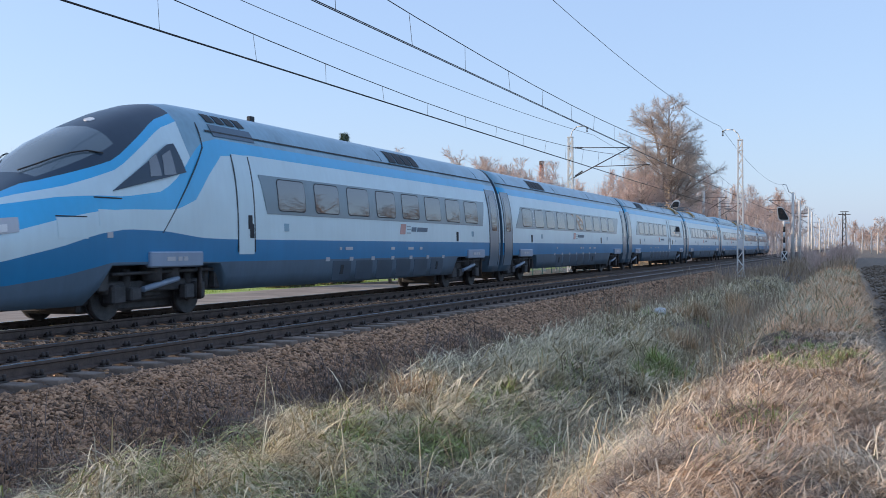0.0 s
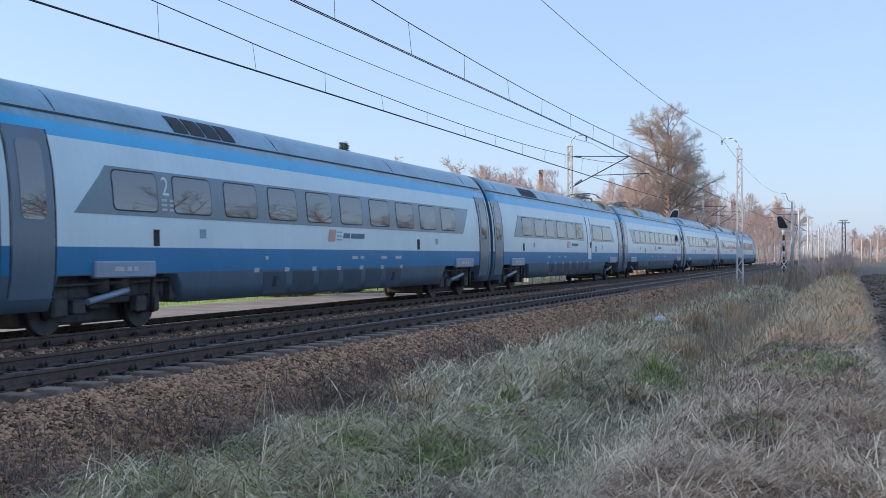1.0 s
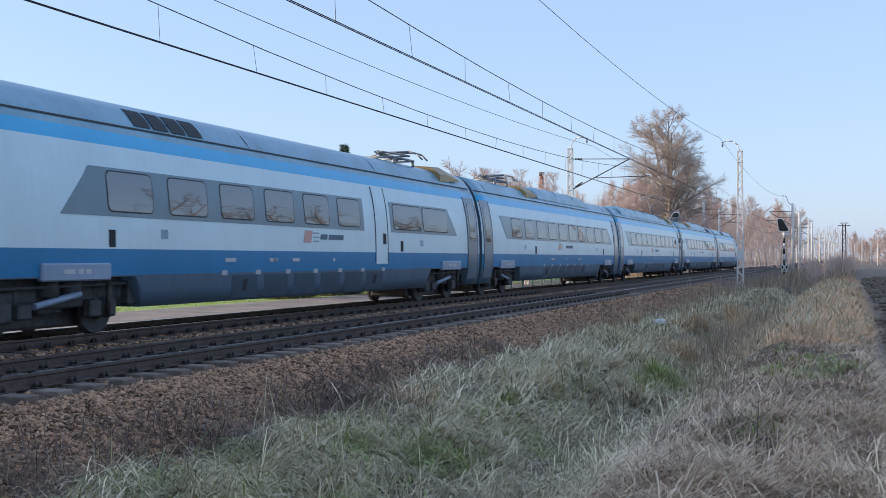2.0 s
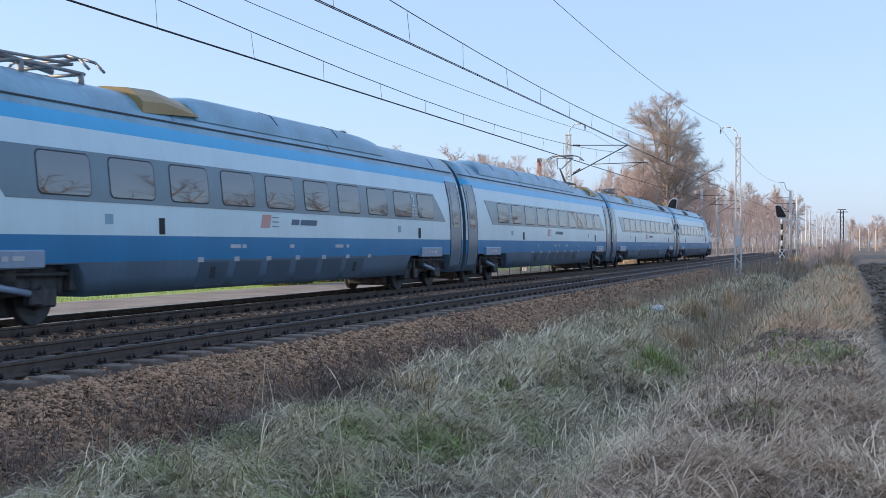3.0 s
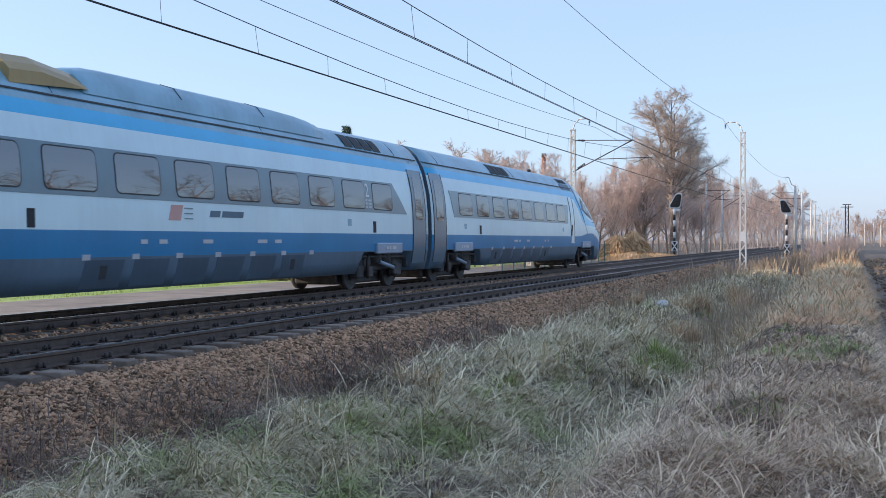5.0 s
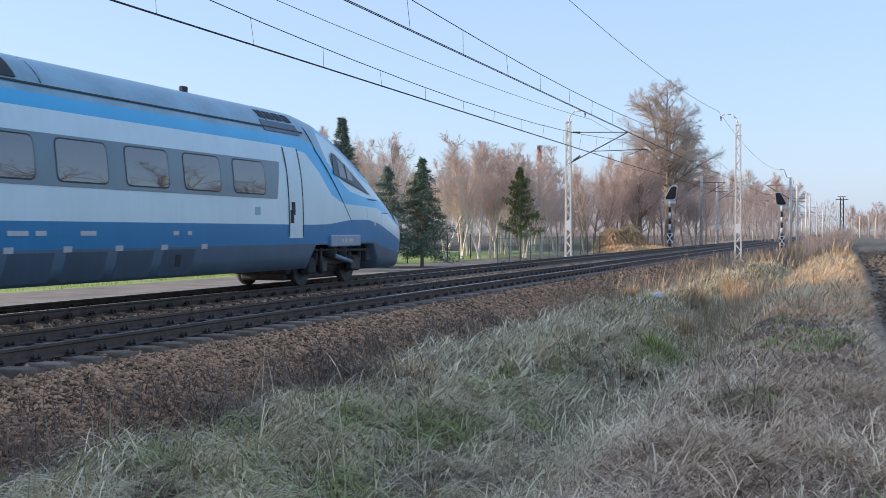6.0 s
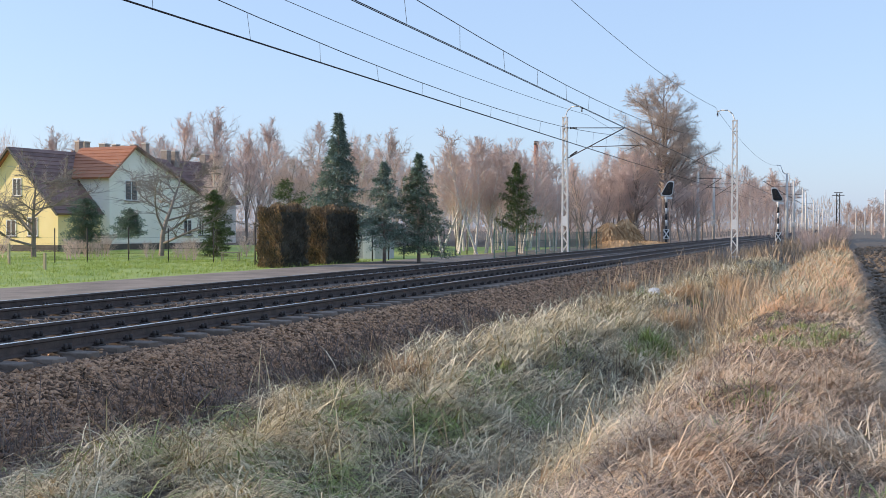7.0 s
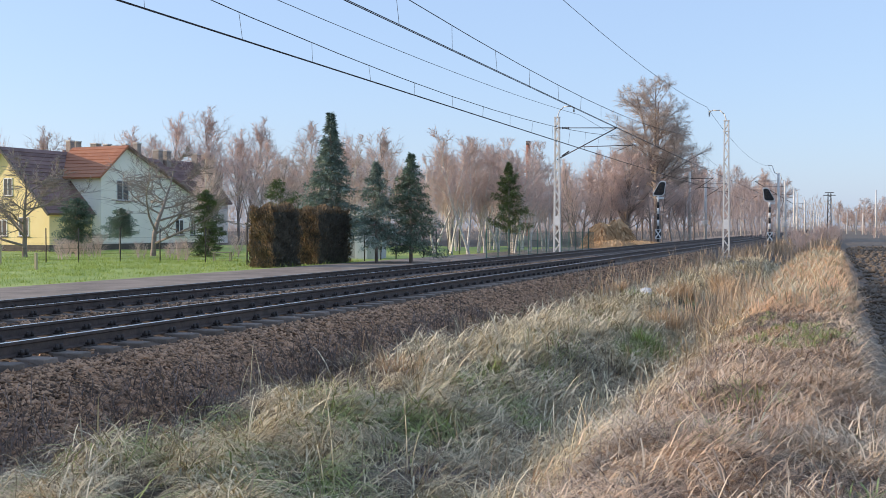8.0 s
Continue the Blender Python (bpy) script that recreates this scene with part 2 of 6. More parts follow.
def build_tracks():
    rail, slp, fas = rail_mesh(-120, 1500), sleeper_mesh(), fastening_mesh()
    for pair, label in ((RAILS_NEAR, "empty railway track with shiny worn rail heads"), (RAILS_FAR, "railway track that carries the train")):
        cx = sum(pair) / 2
        tr = tagged(empty("railway_track", pose(cx, 0, 0)), label, "railway track", "railway tracks", "structure")
        for x in pair:
            share("rail", rail, tr, pose(x - cx, 0, 0), "rusty steel rail with a polished head")
        rng = random.Random(5)
        for k in range(150):
            y = 2 + k * 0.62
            share("sleeper", slp, tr, pose(rng.uniform(-0.03, 0.03), y, rng.uniform(-0.008, 0.004), 0, 0, rng.uniform(-0.6, 0.6)))
            if k < 75:
                for x in pair:
                    share("rail_fastening", fas, tr, pose(x - cx, y, 0))
        n = 420
        bm_v, bm_f = [], []
        for k in range(n):
            y = 2 + (150 + k) * 0.62
            o = len(bm_v)
            bm_v += [(sx * 1.25, y + sy * 0.125, z) for z in (-0.3, -0.172) for sx, sy in ((-1, -1), (1, -1), (1, 1), (-1, 1))]
            bm_f += [(o + 4, o + 5, o + 6, o + 7)] + [(o + a, o + (a + 1) % 4, o + 4 + (a + 1) % 4, o + 4 + a) for a in range(4)]
        far = link_mesh("distant_sleepers", bm_v, bm_f, M_SLEEPER)
        far.parent = tr
        tagged(far, kind="stuff")


build_tracks()


# ---- catenary ----
MAST_R, MAST_L = -6.9, -17.8
MAST_Y = (4, 76.5, 151, 172, 227, 292, 360, 430, 500, 580, 660, 750)
MAST_RIGHT_Y = (4, 78.2, 154, 176, 216.5, 237, 300, 371, 440, 510, 580, 660, 750)
MAST_LEFT_Y = (4, 74.6, 149, 168, 236, 302, 360, 430, 500, 580, 660, 750)


def lattice_mast(x, y, inward, z0, arm):
    """A lattice mast with horn and number plate, and a cantilever where arm is set; inward: +1 where the tracks lie towards +x."""
    th = tagged(empty("catenary_mast", pose(x, y, z0)), "pale galvanised lattice catenary mast beside the track", "catenary mast", "catenary masts")
    H = 9.45
    bm = bmesh.new()
    w0, w1 = 0.2, 0.13
    for sx in (-1, 1):
        for sy in (-1, 1):
            flat_bar(bm, (sx * w0, sy * 0.09, 0.25), (sx * w1, sy * 0.09, H), 0.085)
    n = 17
    for sy in (-1, 1):
        for k in range(n):
            za, zb = 0.35 + (H - 0.5) * k / n, 0.35 + (H - 0.5) * (k + 1) / n
            wa, wb = w0 + (w1 - w0) * za / H, w0 + (w1 - w0) * zb / H
            s = 1 if k % 2 else -1
            flat_bar(bm, (s * wa, sy * 0.09, za), (-s * wb, sy * 0.09, zb), 0.055)
    part("lattice_shaft", bm, M_MAST, th)
    bm = bmesh.new()
    box(bm, -0.32, -0.3, -0.6, 0.32, 0.3, 0.28, 0.03)
    part("concrete_footing", bm, M_CONCRETE, th)
    bm = bmesh.new()
    box(bm, -0.19, -0.16, H - 0.03, 0.19, 0.16, H + 0.05, 0.01)
    part("mast_cap", bm, M_MAST, th)
    bm = bmesh.new()
    box(bm, -0.2, -0.14, H - 0.75, 0.2, 0.14, H - 0.68, 0.01)
    part("mast_collar", bm, M_MAST, th)
    # horn that carries the feeder
    bm = bmesh.new()
    pts = [(0, 0, H), (inward * 0.15, 0, H + 0.45), (inward * 0.45, 0, H + 0.72), (inward * 0.9, 0, H + 0.74), (inward * 1.15, 0, H + 0.66)]
    for a, b in zip(pts, pts[1:]):
        rod(bm, a, b, 0.04, sides=6)
    part("feeder_horn", bm, M_MAST, th)
    bm = bmesh.new()
    for k in range(4):
        rod(bm, (inward * 1.15, 0, H + 0.66 - 0.09 * k), (inward * 1.15, 0, H + 0.6 - 0.09 * k), 0.07, 0.04, 8)
    part("feeder_insulator", bm, M_STEEL, th)
    # cantilever
    if arm:
        reach = 3.05 if inward < 0 else 4.1
        bm = bmesh.new()
        zt, zb = 8.75, 6.6
        rod(bm, (0, 0, zt), (inward * reach, 0, zt - 0.12), 0.028, sides=6)
        rod(bm, (0, 0, zb), (inward * (reach - 0.05), 0, zt - 0.12), 0.035, sides=6)
        rod(bm, (inward * reach * 0.38, 0, zb + 0.82), (inward * (reach + 1.3), 0, zb + 0.86), 0.026, sides=6)
        rod(bm, (inward * (reach + 0.9), 0, zb + 0.84), (inward * reach, 0, zb + 0.5), 0.018, sides=6)
        part("cantilever", bm, M_STEEL, th)
        for z1, sl in ((zt, -0.04), (zb, 0.66)):
            bm = bmesh.new()
            for k in range(5):
                c = 0.35 + 0.1 * k
                rod(bm, (inward * c, 0, z1 + c * sl), (inward * (c + 0.08), 0, z1 + (c + 0.08) * sl), 0.075, 0.04, 8)
            part("insulator", bm, M_STEEL, th)
    bm = bmesh.new()
    box(bm, -0.16, -0.13, 2.1, 0.16, -0.105, 2.75, 0.01)
    part("number_plate", bm, M_WHITE, th)
    return th


def concrete_mast(x, y, inward, z0, stay=False, switch=False):
    """A plain tapered concrete mast with a short horn, some with a raking stay or a switch box."""
    th = tagged(empty("concrete_mast", pose(x, y, z0)), "slim pale concrete catenary mast", "catenary mast", "catenary masts")
    bm = bmesh.new()
    rod(bm, (0, 0, -0.4), (0, 0, 9.3), 0.24, 0.15, 10)
    part("shaft", bm, M_CONCRETE, th)
    if stay:
        bm = bmesh.new()
        rod(bm, (-inward * 1.0, -0.6, -0.3), (-inward * 0.15, 0, 6.2), 0.07, sides=8)
        part("raking_stay", bm, M_CONCRETE, th)
    if switch:
        bm = bmesh.new()
        box(bm, -0.45, -0.35, 2.3, 0.45, -0.1, 2.45, 0.02)
        box(bm, -0.25, -0.4, 2.45, 0.25, -0.12, 2.95, 0.03)
        box(bm, -0.4, -0.35, 2.95, 0.4, -0.1, 3.05, 0.02)
        part("switch_box", bm, M_CONCRETE, th, "pale switch gear on the mast")
    bm = bmesh.new()
    for a, b in (((0, 0, 9.2), (inward * 0.5, 0, 9.5)), ((inward * 0.5, 0, 9.5), (inward * 0.8, 0, 10.4)), ((inward * 0.8, 0, 10.4), (inward * 1.3, 0, 10.5))):
        rod(bm, a, b, 0.05, sides=6)
    part("feeder_horn", bm, M_MAST, th)
    bm = bmesh.new()
    rod(bm, (0, 0, 8.4), (inward * 3.0, 0, 8.4), 0.035, sides=6)
    rod(bm, (0, 0, 6.5), (inward * 3.0, 0, 8.4), 0.04, sides=6)
    rod(bm, (inward * 1.2, 0, 7.2), (inward * 3.4, 0, 7.25), 0.03, sides=6)
    part("cantilever", bm, M_STEEL, th)
    return th


def build_masts():
    for x, inward, places in ((MAST_R, -1, MAST_RIGHT_Y), (MAST_L, 1, MAST_LEFT_Y)):
        for k, y in enumerate(places):
            z0 = float(ground_z(x, y))
            if k < 2:
                lattice_mast(x, y, inward, z0, inward > 0)
            else:
                concrete_mast(x, y, inward, z0, inward > 0 and k == 2, k in (3, 4))


build_masts()


def wire(name, pts, r, label, group=""):
    """A hanging wire through the given points."""
    cu = bpy.data.curves.new(name, "CURVE")
    cu.dimensions, cu.bevel_depth, cu.bevel_resolution = "3D", r, 0
    s = cu.splines.new("POLY")
    s.points.add(len(pts) - 1)
    for p, q in zip(s.points, pts):
        p.co = (*q, 1)
    cu.materials.append(M_WIRE)
    return tagged(new(name, cu), label, "overhead wire" if label else "", group)


SPANS = list(zip((-66,) + MAST_Y[:2] + (151,) + MAST_Y[4:-1], MAST_Y[:2] + (151,) + MAST_Y[4:]))


def sag(y0, y1, high, low, n=14):
    return [(y0 + (y1 - y0) * k / n, low + (high - low) * (2 * k / n - 1) ** 2) for k in range(n + 1)]


def build_wires():
    for cx, stagger, low, run in ((-9.58, 0.12, 6.57, 6.02), (-13.68, 0.15, 6.31, 5.9)):
        mess, con = [], []
        for i, (a, b) in enumerate(SPANS):
            mess += [(cx, y, z) for y, z in sag(a, b, 7.62, low)][:-1]
            s = stagger * (1 if i % 2 else -1)
            con.append((a, s))
        mess.append((cx, SPANS[-1][1], 7.62))
        con.append((SPANS[-1][1], stagger))
        line = tagged(empty("catenary_line"), "overhead catenary with messenger, twin contact wires and droppers", "overhead line", "catenary lines")
        w = wire("messenger_wire", mess, 0.013, "")
        w.parent = line
        for d in (-0.03, 0.03):
            w = wire("contact_wire", [(cx + s + d, y, run) for y, s in con], 0.012, "")
            w.parent = line
        cy, cs = [c[0] for c in con], [c[1] for c in con]
        for i, (a, b) in enumerate(SPANS[:6]):
            n = 18
            for k in range(1, n):
                y = a + (b - a) * k / n
                z = low + (7.62 - low) * (2 * k / n - 1) ** 2
                bm = bmesh.new()
                rod(bm, (cx, y, z), (cx + float(np.interp(y, cy, cs)) + (0.03 if k % 2 else -0.03), y, run), 0.006, sides=4)
                part("dropper", bm, M_WIRE, line)
    for x, hi, lo, label in ((MAST_R - 1.15, 9.4, 8.45, "bare feeder wire carried on mast horns"), (MAST_L + 1.15, 9.15, 8.5, "bare feeder wire carried on mast horns")):
        pts = []
        for a, b in SPANS:
            pts += [(x, y, z) for y, z in sag(a, b, hi, lo)][:-1]
        wire("feeder_wire", pts, 0.012, label, "feeder wires")


build_wires()


# ---- signals ----
def signal(x, y, turn, skew):
    z0 = float(ground_z(x, y))
    th = tagged(empty("railway_signal", pose(x, y, z0, 0, 0, turn)), "railway signal with black head on a banded post", "railway signal", "railway signals")
    bm = bmesh.new()
    box(bm, -0.6, -0.6, -0.6, 0.6, 0.6, 0.3, 0.05)
    part("concrete_footing", bm, M_CONCRETE, th)
    for k in range(8):
        bm = bmesh.new()
        rod(bm, (0, 0, 0.3 + k * 0.6), (0, 0, 0.9 + k * 0.6), 0.12, sides=10)
        part("post_band", bm, M_BLACK if k % 2 == 0 else M_WHITE, th, "black painted band" if k % 2 == 0 else "white painted band")
    # rounded triangular head with a pale rim
    for name, s, d, mt in (("rim", 1.0, 0.04, M_WHITE), ("signal_head", 0.83, 0.14, M_BLACK)):
        bm = bmesh.new()
        pts = []
        for cx, cz, r, a0 in ((-0.62, 0.35, 0.38, 180), (0.62, 0.35, 0.38, 270), (0.22, 1.75, 0.42, 0), (-0.22, 1.75, 0.42, 90)):
            for q in range(5):
                a = radians(a0 + q * 22.5)
                pts.append((cx + r * math.cos(a), cz + r * math.sin(a)))
        vs = [bm.verts.new(((px * 0.6 + skew * 0.24 * (pz - 1.05)) * s + skew * 0.22, -d / 2 - (0.03 if s < 1 else 0), 5.9 + (pz - 1.05) * s * 0.72)) for px, pz in pts]
        f = bm.faces.new(vs)
        g = bmesh.ops.extrude_face_region(bm, geom=[f])
        bmesh.ops.translate(bm, vec=(0, d, 0), verts=[v for v in g["geom"] if isinstance(v, bmesh.types.BMVert)])
        bmesh.ops.recalc_face_normals(bm, faces=bm.faces)
        part(name, bm, mt, th)
    for dx, dz in ((-0.25, -0.4), (0.25, -0.4), (0.0, 0.1), (0.0, 0.5)):
        bm = bmesh.new()
        rod(bm, (dx * 0.7 + skew * 0.25, -0.06, 5.9 + dz * 0.72), (dx * 0.7 + skew * 0.25, -0.26, 5.88 + dz * 0.72), 0.11, 0.11, 10)
        part("lamp_hood", bm, M_STEEL, th)
    bm = bmesh.new()
    box(bm, -0.2, -0.05, 4.82, 0.6, 0.0, 5.05, 0.02)
    part("name_plate", bm, M_WHITE, th)
    bm = bmesh.new()
    box(bm, -0.31, -0.17, 0.75, 0.31, -0.13, 1.75, 0.02)
    part("cross_plate", bm, M_WHITE, th)
    bm = bmesh.new()
    for sx in (-1, 1):
        v = [bm.verts.new(c) for c in ((sx * 0.29, -0.175, 0.95), (sx * 0.29, -0.175, 1.55), (sx * 0.06, -0.175, 1.25))]
        bm.faces.new(v)
    for z, s in ((1.7, -1), (0.8, 1)):
        v = [bm.verts.new(c) for c in ((-0.2, -0.175, z), (0.2, -0.175, z), (0, -0.175, z + s * 0.36))]
        bm.faces.new(v)
    g = bmesh.ops.extrude_face_region(bm, geom=list(bm.faces))
    bmesh.ops.translate(bm, vec=(0, 0.003, 0), verts=[v for v in g["geom"] if isinstance(v, bmesh.types.BMVert)])
    bmesh.ops.recalc_face_normals(bm, faces=bm.faces)
    part("cross_mark", bm, M_BLACK, th)


signal(-6.7, 129, 12, -1)
signal(-17.05, 116, 12, 1)


# ---- train ----
def paint(name, c, rough=0.3, metal=0.0, coat=0.3, dirt=0.8):
    m = surface(name, tuple(v * dirt for v in c), c, 0.9, rough, 0.0, metal, 9.0, coat=coat)
    nt = m.node_tree
    fine = [k for k in nt.nodes if k.type == "TEX_NOISE" and k.inputs["Scale"].default_value > 5][0]
    mp = nt.nodes.new("ShaderNodeMapping")
    mp.inputs["Scale"].default_value = (1.0, 0.9, 0.12)
    nt.links.new(nt.nodes["Texture Coordinate"].outputs["Object"], mp.inputs["Vector"])
    nt.links.new(mp.outputs[0], fine.inputs["Vector"])
    return m


M_SILVER = paint("silver_white_paint", (0.62, 0.79, 0.84), 0.35, 0.0, dirt=0.86)
M_BLUE = paint("deep_blue_paint", (0.006, 0.21, 0.44), 0.4, coat=0.0, dirt=0.8)
M_CYAN = paint("sky_blue_paint", (0.025, 0.45, 0.8), 0.32, dirt=0.85)
M_SKIRT = paint("blue_grey_skirt_paint", (0.1, 0.165, 0.23), 0.5, coat=0.0, dirt=0.65)
M_SKIRTDARK = paint("dark_skirt_panel_paint", (0.06, 0.1, 0.145), 0.5, coat=0.0, dirt=0.65)
M_ROOF = paint("grey_blue_roof_paint", (0.24, 0.46, 0.59), 0.4, dirt=0.6)
M_BAND = paint("dark_window_band", (0.14, 0.225, 0.275), 0.3, dirt=0.8)
M_DOOR = paint("dark_grey_door_paint", (0.11, 0.175, 0.235), 0.3, dirt=0.75)
M_GAP = surface("black_rubber_bellows", (0.018, 0.02, 0.024), (0.04, 0.042, 0.048), 4, 0.8)
M_BOX = paint("damper_cover_paint", (0.27, 0.36, 0.48), 0.45, dirt=0.75)
M_ORANGE = paint("ochre_fairing_paint", (0.4, 0.27, 0.1), 0.5, dirt=0.7)
M_BOGIE = surface("sooty_bogie_steel", (0.025, 0.026, 0.029), (0.085, 0.084, 0.086), 5, 0.7, 0.2)
M_PANTO = surface("grey_pantograph_steel", (0.16, 0.16, 0.16), (0.36, 0.35, 0.34), 6, 0.5, 0.1, metal=0.3)
M_LINE = surface("panel_joint", (0.02, 0.025, 0.03), (0.04, 0.045, 0.05), 5, 0.7)
M_MARK = paint("grey_white_lettering", (0.5, 0.52, 0.55), 0.4)
M_REDMARK = paint("orange_red_mark", (0.58, 0.3, 0.27), 0.4)


def glass(name, c, rough=0.03, ior=1.7):
    m = bpy.data.materials.new(name)
    m.use_nodes = True
    b = m.node_tree.nodes["Principled BSDF"]
    nz = m.node_tree.nodes.new("ShaderNodeTexNoise")
    nz.inputs["Scale"].default_value = 1.3
    mx = m.node_tree.nodes.new("ShaderNodeMix")
    mx.data_type = "RGBA"
    mx.inputs[6].default_value, mx.inputs[7].default_value = (*[v * 0.6 for v in c], 1), (*c, 1)
    m.node_tree.links.new(nz.outputs["Fac"], mx.inputs[0])
    m.node_tree.links.new(mx.outputs[2], b.inputs["Base Color"])
    b.inputs["Roughness"].default_value, b.inputs["IOR"].default_value = rough, ior
    return m


M_PANE = glass("tinted_window_glass", (0.05, 0.065, 0.08), 0.02, 2.3)
M_SCREEN = glass("windscreen_glass", (0.13, 0.18, 0.21), 0.04, 1.7)
M_COWL = paint("navy_cowl_paint", (0.012, 0.04, 0.075), 0.35, coat=0.0, dirt=0.7)

CAR, CAB = 25.457, 27.05
HALF, TOP = 1.40, 4.38


def half_width(z, w=HALF, zt=TOP):
    """Half the body's width at a height."""
    z = min(z, zt)
    if z < 1.3:
        return w * (1 - 0.11 * ((1.3 - z) / 0.9) ** 2)
    t = (z - 1.3) / max(zt - 1.3, 0.05)
    return w * max(0.0, 1 - t ** 2.8) ** 0.4


def table(s, rows):
    return float(np.interp(s, [r[0] for r in rows], [r[1] for r in rows]))


NOSE_TOP = ((0, 1.3), (0.08, 1.5), (0.3, 1.75), (0.7, 1.98), (1.2, 2.22), (1.8, 2.45), (2.5, 2.8), (3.4, 3.36), (4.2, 3.72), (5.0, 4.02), (5.8, 4.24), (6.6, 4.36), (7.6, TOP))
NOSE_W = ((0, 0.3), (0.06, 0.55), (0.2, 0.78), (0.5, 0.98), (1.0, 1.14), (2.0, 1.29), (3.0, 1.37), (4.5, HALF))
NOSE_B = ((0, 0.9), (0.06, 0.7), (0.25, 0.5), (0.6, 0.38), (1.2, 0.33), (2.5, 0.33), (2.9, 0.35), (3.4, 1.02), (7.1, 1.02), (7.3, 0.45))
L_SKIRT = ((0, 0.8), (0.9, 0.72), (2.2, 0.87), (3.4, 1.08), (5, 1.08), (7, 1.05))
L_BLUE = ((0, 0.95), (0.9, 1.12), (2.2, 1.38), (3.0, 1.58), (3.8, 1.68), (5.0, 1.66), (6.3, 1.54), (7.3, 1.52))
L_CYLO = ((0, 1.2), (0.9, 1.55), (2.2, 1.84), (3.0, 1.98), (3.8, 2.04), (5.4, 2.08), (6.1, 2.3), (6.7, 2.85), (7.3, 3.28), (8.5, 3.38))
L_CYHI = ((0, 1.25), (0.9, 2.0), (2.2, 2.2), (3.0, 2.26), (3.8, 2.27), (5.0, 2.42), (5.6, 2.75), (6.1, 3.15), (6.6, 3.5), (7.3, 3.64))
L_SCREEN = ((0, 1.3), (0.9, 2.1), (1.6, 2.35), (2.2, 2.5), (3.0, 2.72), (3.8, 2.95), (4.6, 3.4), (5.4, 3.85), (6.2, 4.1), (7.5, 4.12))


def section(s, length, nose):
    """The heights of the body's lines at a station, its half width and its top."""
    zt, w = (table(s, NOSE_TOP), table(s, NOSE_W)) if nose else (TOP, HALF)
    far = length - s
    zb = table(s, NOSE_B) if nose and s < 12 else 0.45
    cuts = ((1.4, 1.5, 5.0, 5.3),)
    for a, b, c, d in cuts:
        if not nose and a < s < d:
            zb = 1.02 if b <= s <= c else (0.45 + (1.02 - 0.45) * ((s - a) / (b - a) if s < b else (d - s) / (d - c)))
        if a < far < d:
            zb = 1.02 if b <= far <= c else (0.45 + (1.02 - 0.45) * ((far - a) / (b - a) if far < b else (d - far) / (d - c)))
    t = (lambda rows, flat: table(s, rows)) if nose else (lambda rows, flat: flat)
    ls, lb, c0, c1, sc = t(L_SKIRT, 1.05), t(L_BLUE, 1.52), t(L_CYLO, 3.38), t(L_CYHI, 3.64), t(L_SCREEN, 4.12)
    z = [zb, max(zb, (zb + ls) / 2), max(ls, zb + 0.02), lb, lb + (c0 - lb) * 0.34, lb + (c0 - lb) * 0.67, c0, c1, max((c1 + sc) / 2, sc - 0.17) if nose else (c1 + sc) / 2, sc]
    z += [sc + (zt - sc) * q for q in (0.35, 0.62, 0.82, 0.95)]
    n = len(z)
    out, low = [], -9
    for k, v in enumerate(z):
        v = min(v, zt - (n - k) * 0.012)
        v = max(v, low + 0.004)
        out.append(v)
        low = v
    return out, w, max(zt, low + 0.004)


def body_mesh(length, nose):
    """The shell of a car with its painted bands; a nosed car has its tip at 0."""
    st = [0.0, 0.03, 0.08, 0.2, 0.35, 0.5] + list(np.arange(0.7, 9.0, 0.3)) if nose else [0.16, 1.4, 1.5, 3.2, 5.0, 5.3]
    st += list(np.arange(9.2 if nose else 6.5, length - 6, 2.0)) + [length - q for q in (5.3, 5.0, 3.2, 1.5, 1.4, 0.16)]
    rings = []
    for s in st:
        z, w, zt = section(s, length, nose)
        right = [(half_width(h, w, zt), s, h) for h in z]
        rings.append(right + [(0, s, zt)] + [(-x, y, h) for x, y, h in right[::-1]])
    n = len(rings[0])
    V = [p for r in rings for p in r]
    F, idx = [], []
    strip = [3, 3, 1, 0, 0, 0, 2]
    for i in range(len(st) - 1):
        mid = (st[i] + st[i + 1]) / 2
        for k in range(n - 1):
            F.append((i * n + k, i * n + k + 1, (i + 1) * n + k + 1, (i + 1) * n + k))
            j = k if k < (n - 1) // 2 else n - 2 - k
            if j < 7:
                m = strip[j]
            elif nose and mid < 6.2:
                m = (0 if j < 8 else (2 if j == 8 else (5 if j > 9 and 2.3 < mid < 4.0 else 6))) if mid > 1.2 else 0
            else:
                m = 4
            idx.append(m)
        F.append(((i + 1) * n, i * n, i * n + n - 1, (i + 1) * n + n - 1)[::-1])
        idx.append(3)
    F.append(tuple(range(n)))
    F.append(tuple(range((len(st) - 1) * n, len(st) * n))[::-1])
    idx += [0 if nose else 3, 3]
    me = bpy.data.meshes.new("car_body")
    me.from_pydata(V, [], F)
    for m in (M_SILVER, M_BLUE, M_CYAN, M_SKIRT, M_ROOF, M_SCREEN, M_COWL):
        me.materials.append(m)
    me.polygons.foreach_set("material_index", idx)
    me.polygons.foreach_set("use_smooth", [len(f) == 4 for f in F])
    bm = bmesh.new()
    bm.from_mesh(me)
    bmesh.ops.recalc_face_normals(bm, faces=bm.faces)
    bm.to_mesh(me)
    bm.free()
    me.update()
    return me


def body_x(s, z, length, nose):
    if nose:
        return half_width(z, table(s, NOSE_W), table(s, NOSE_TOP))
    return half_width(z)


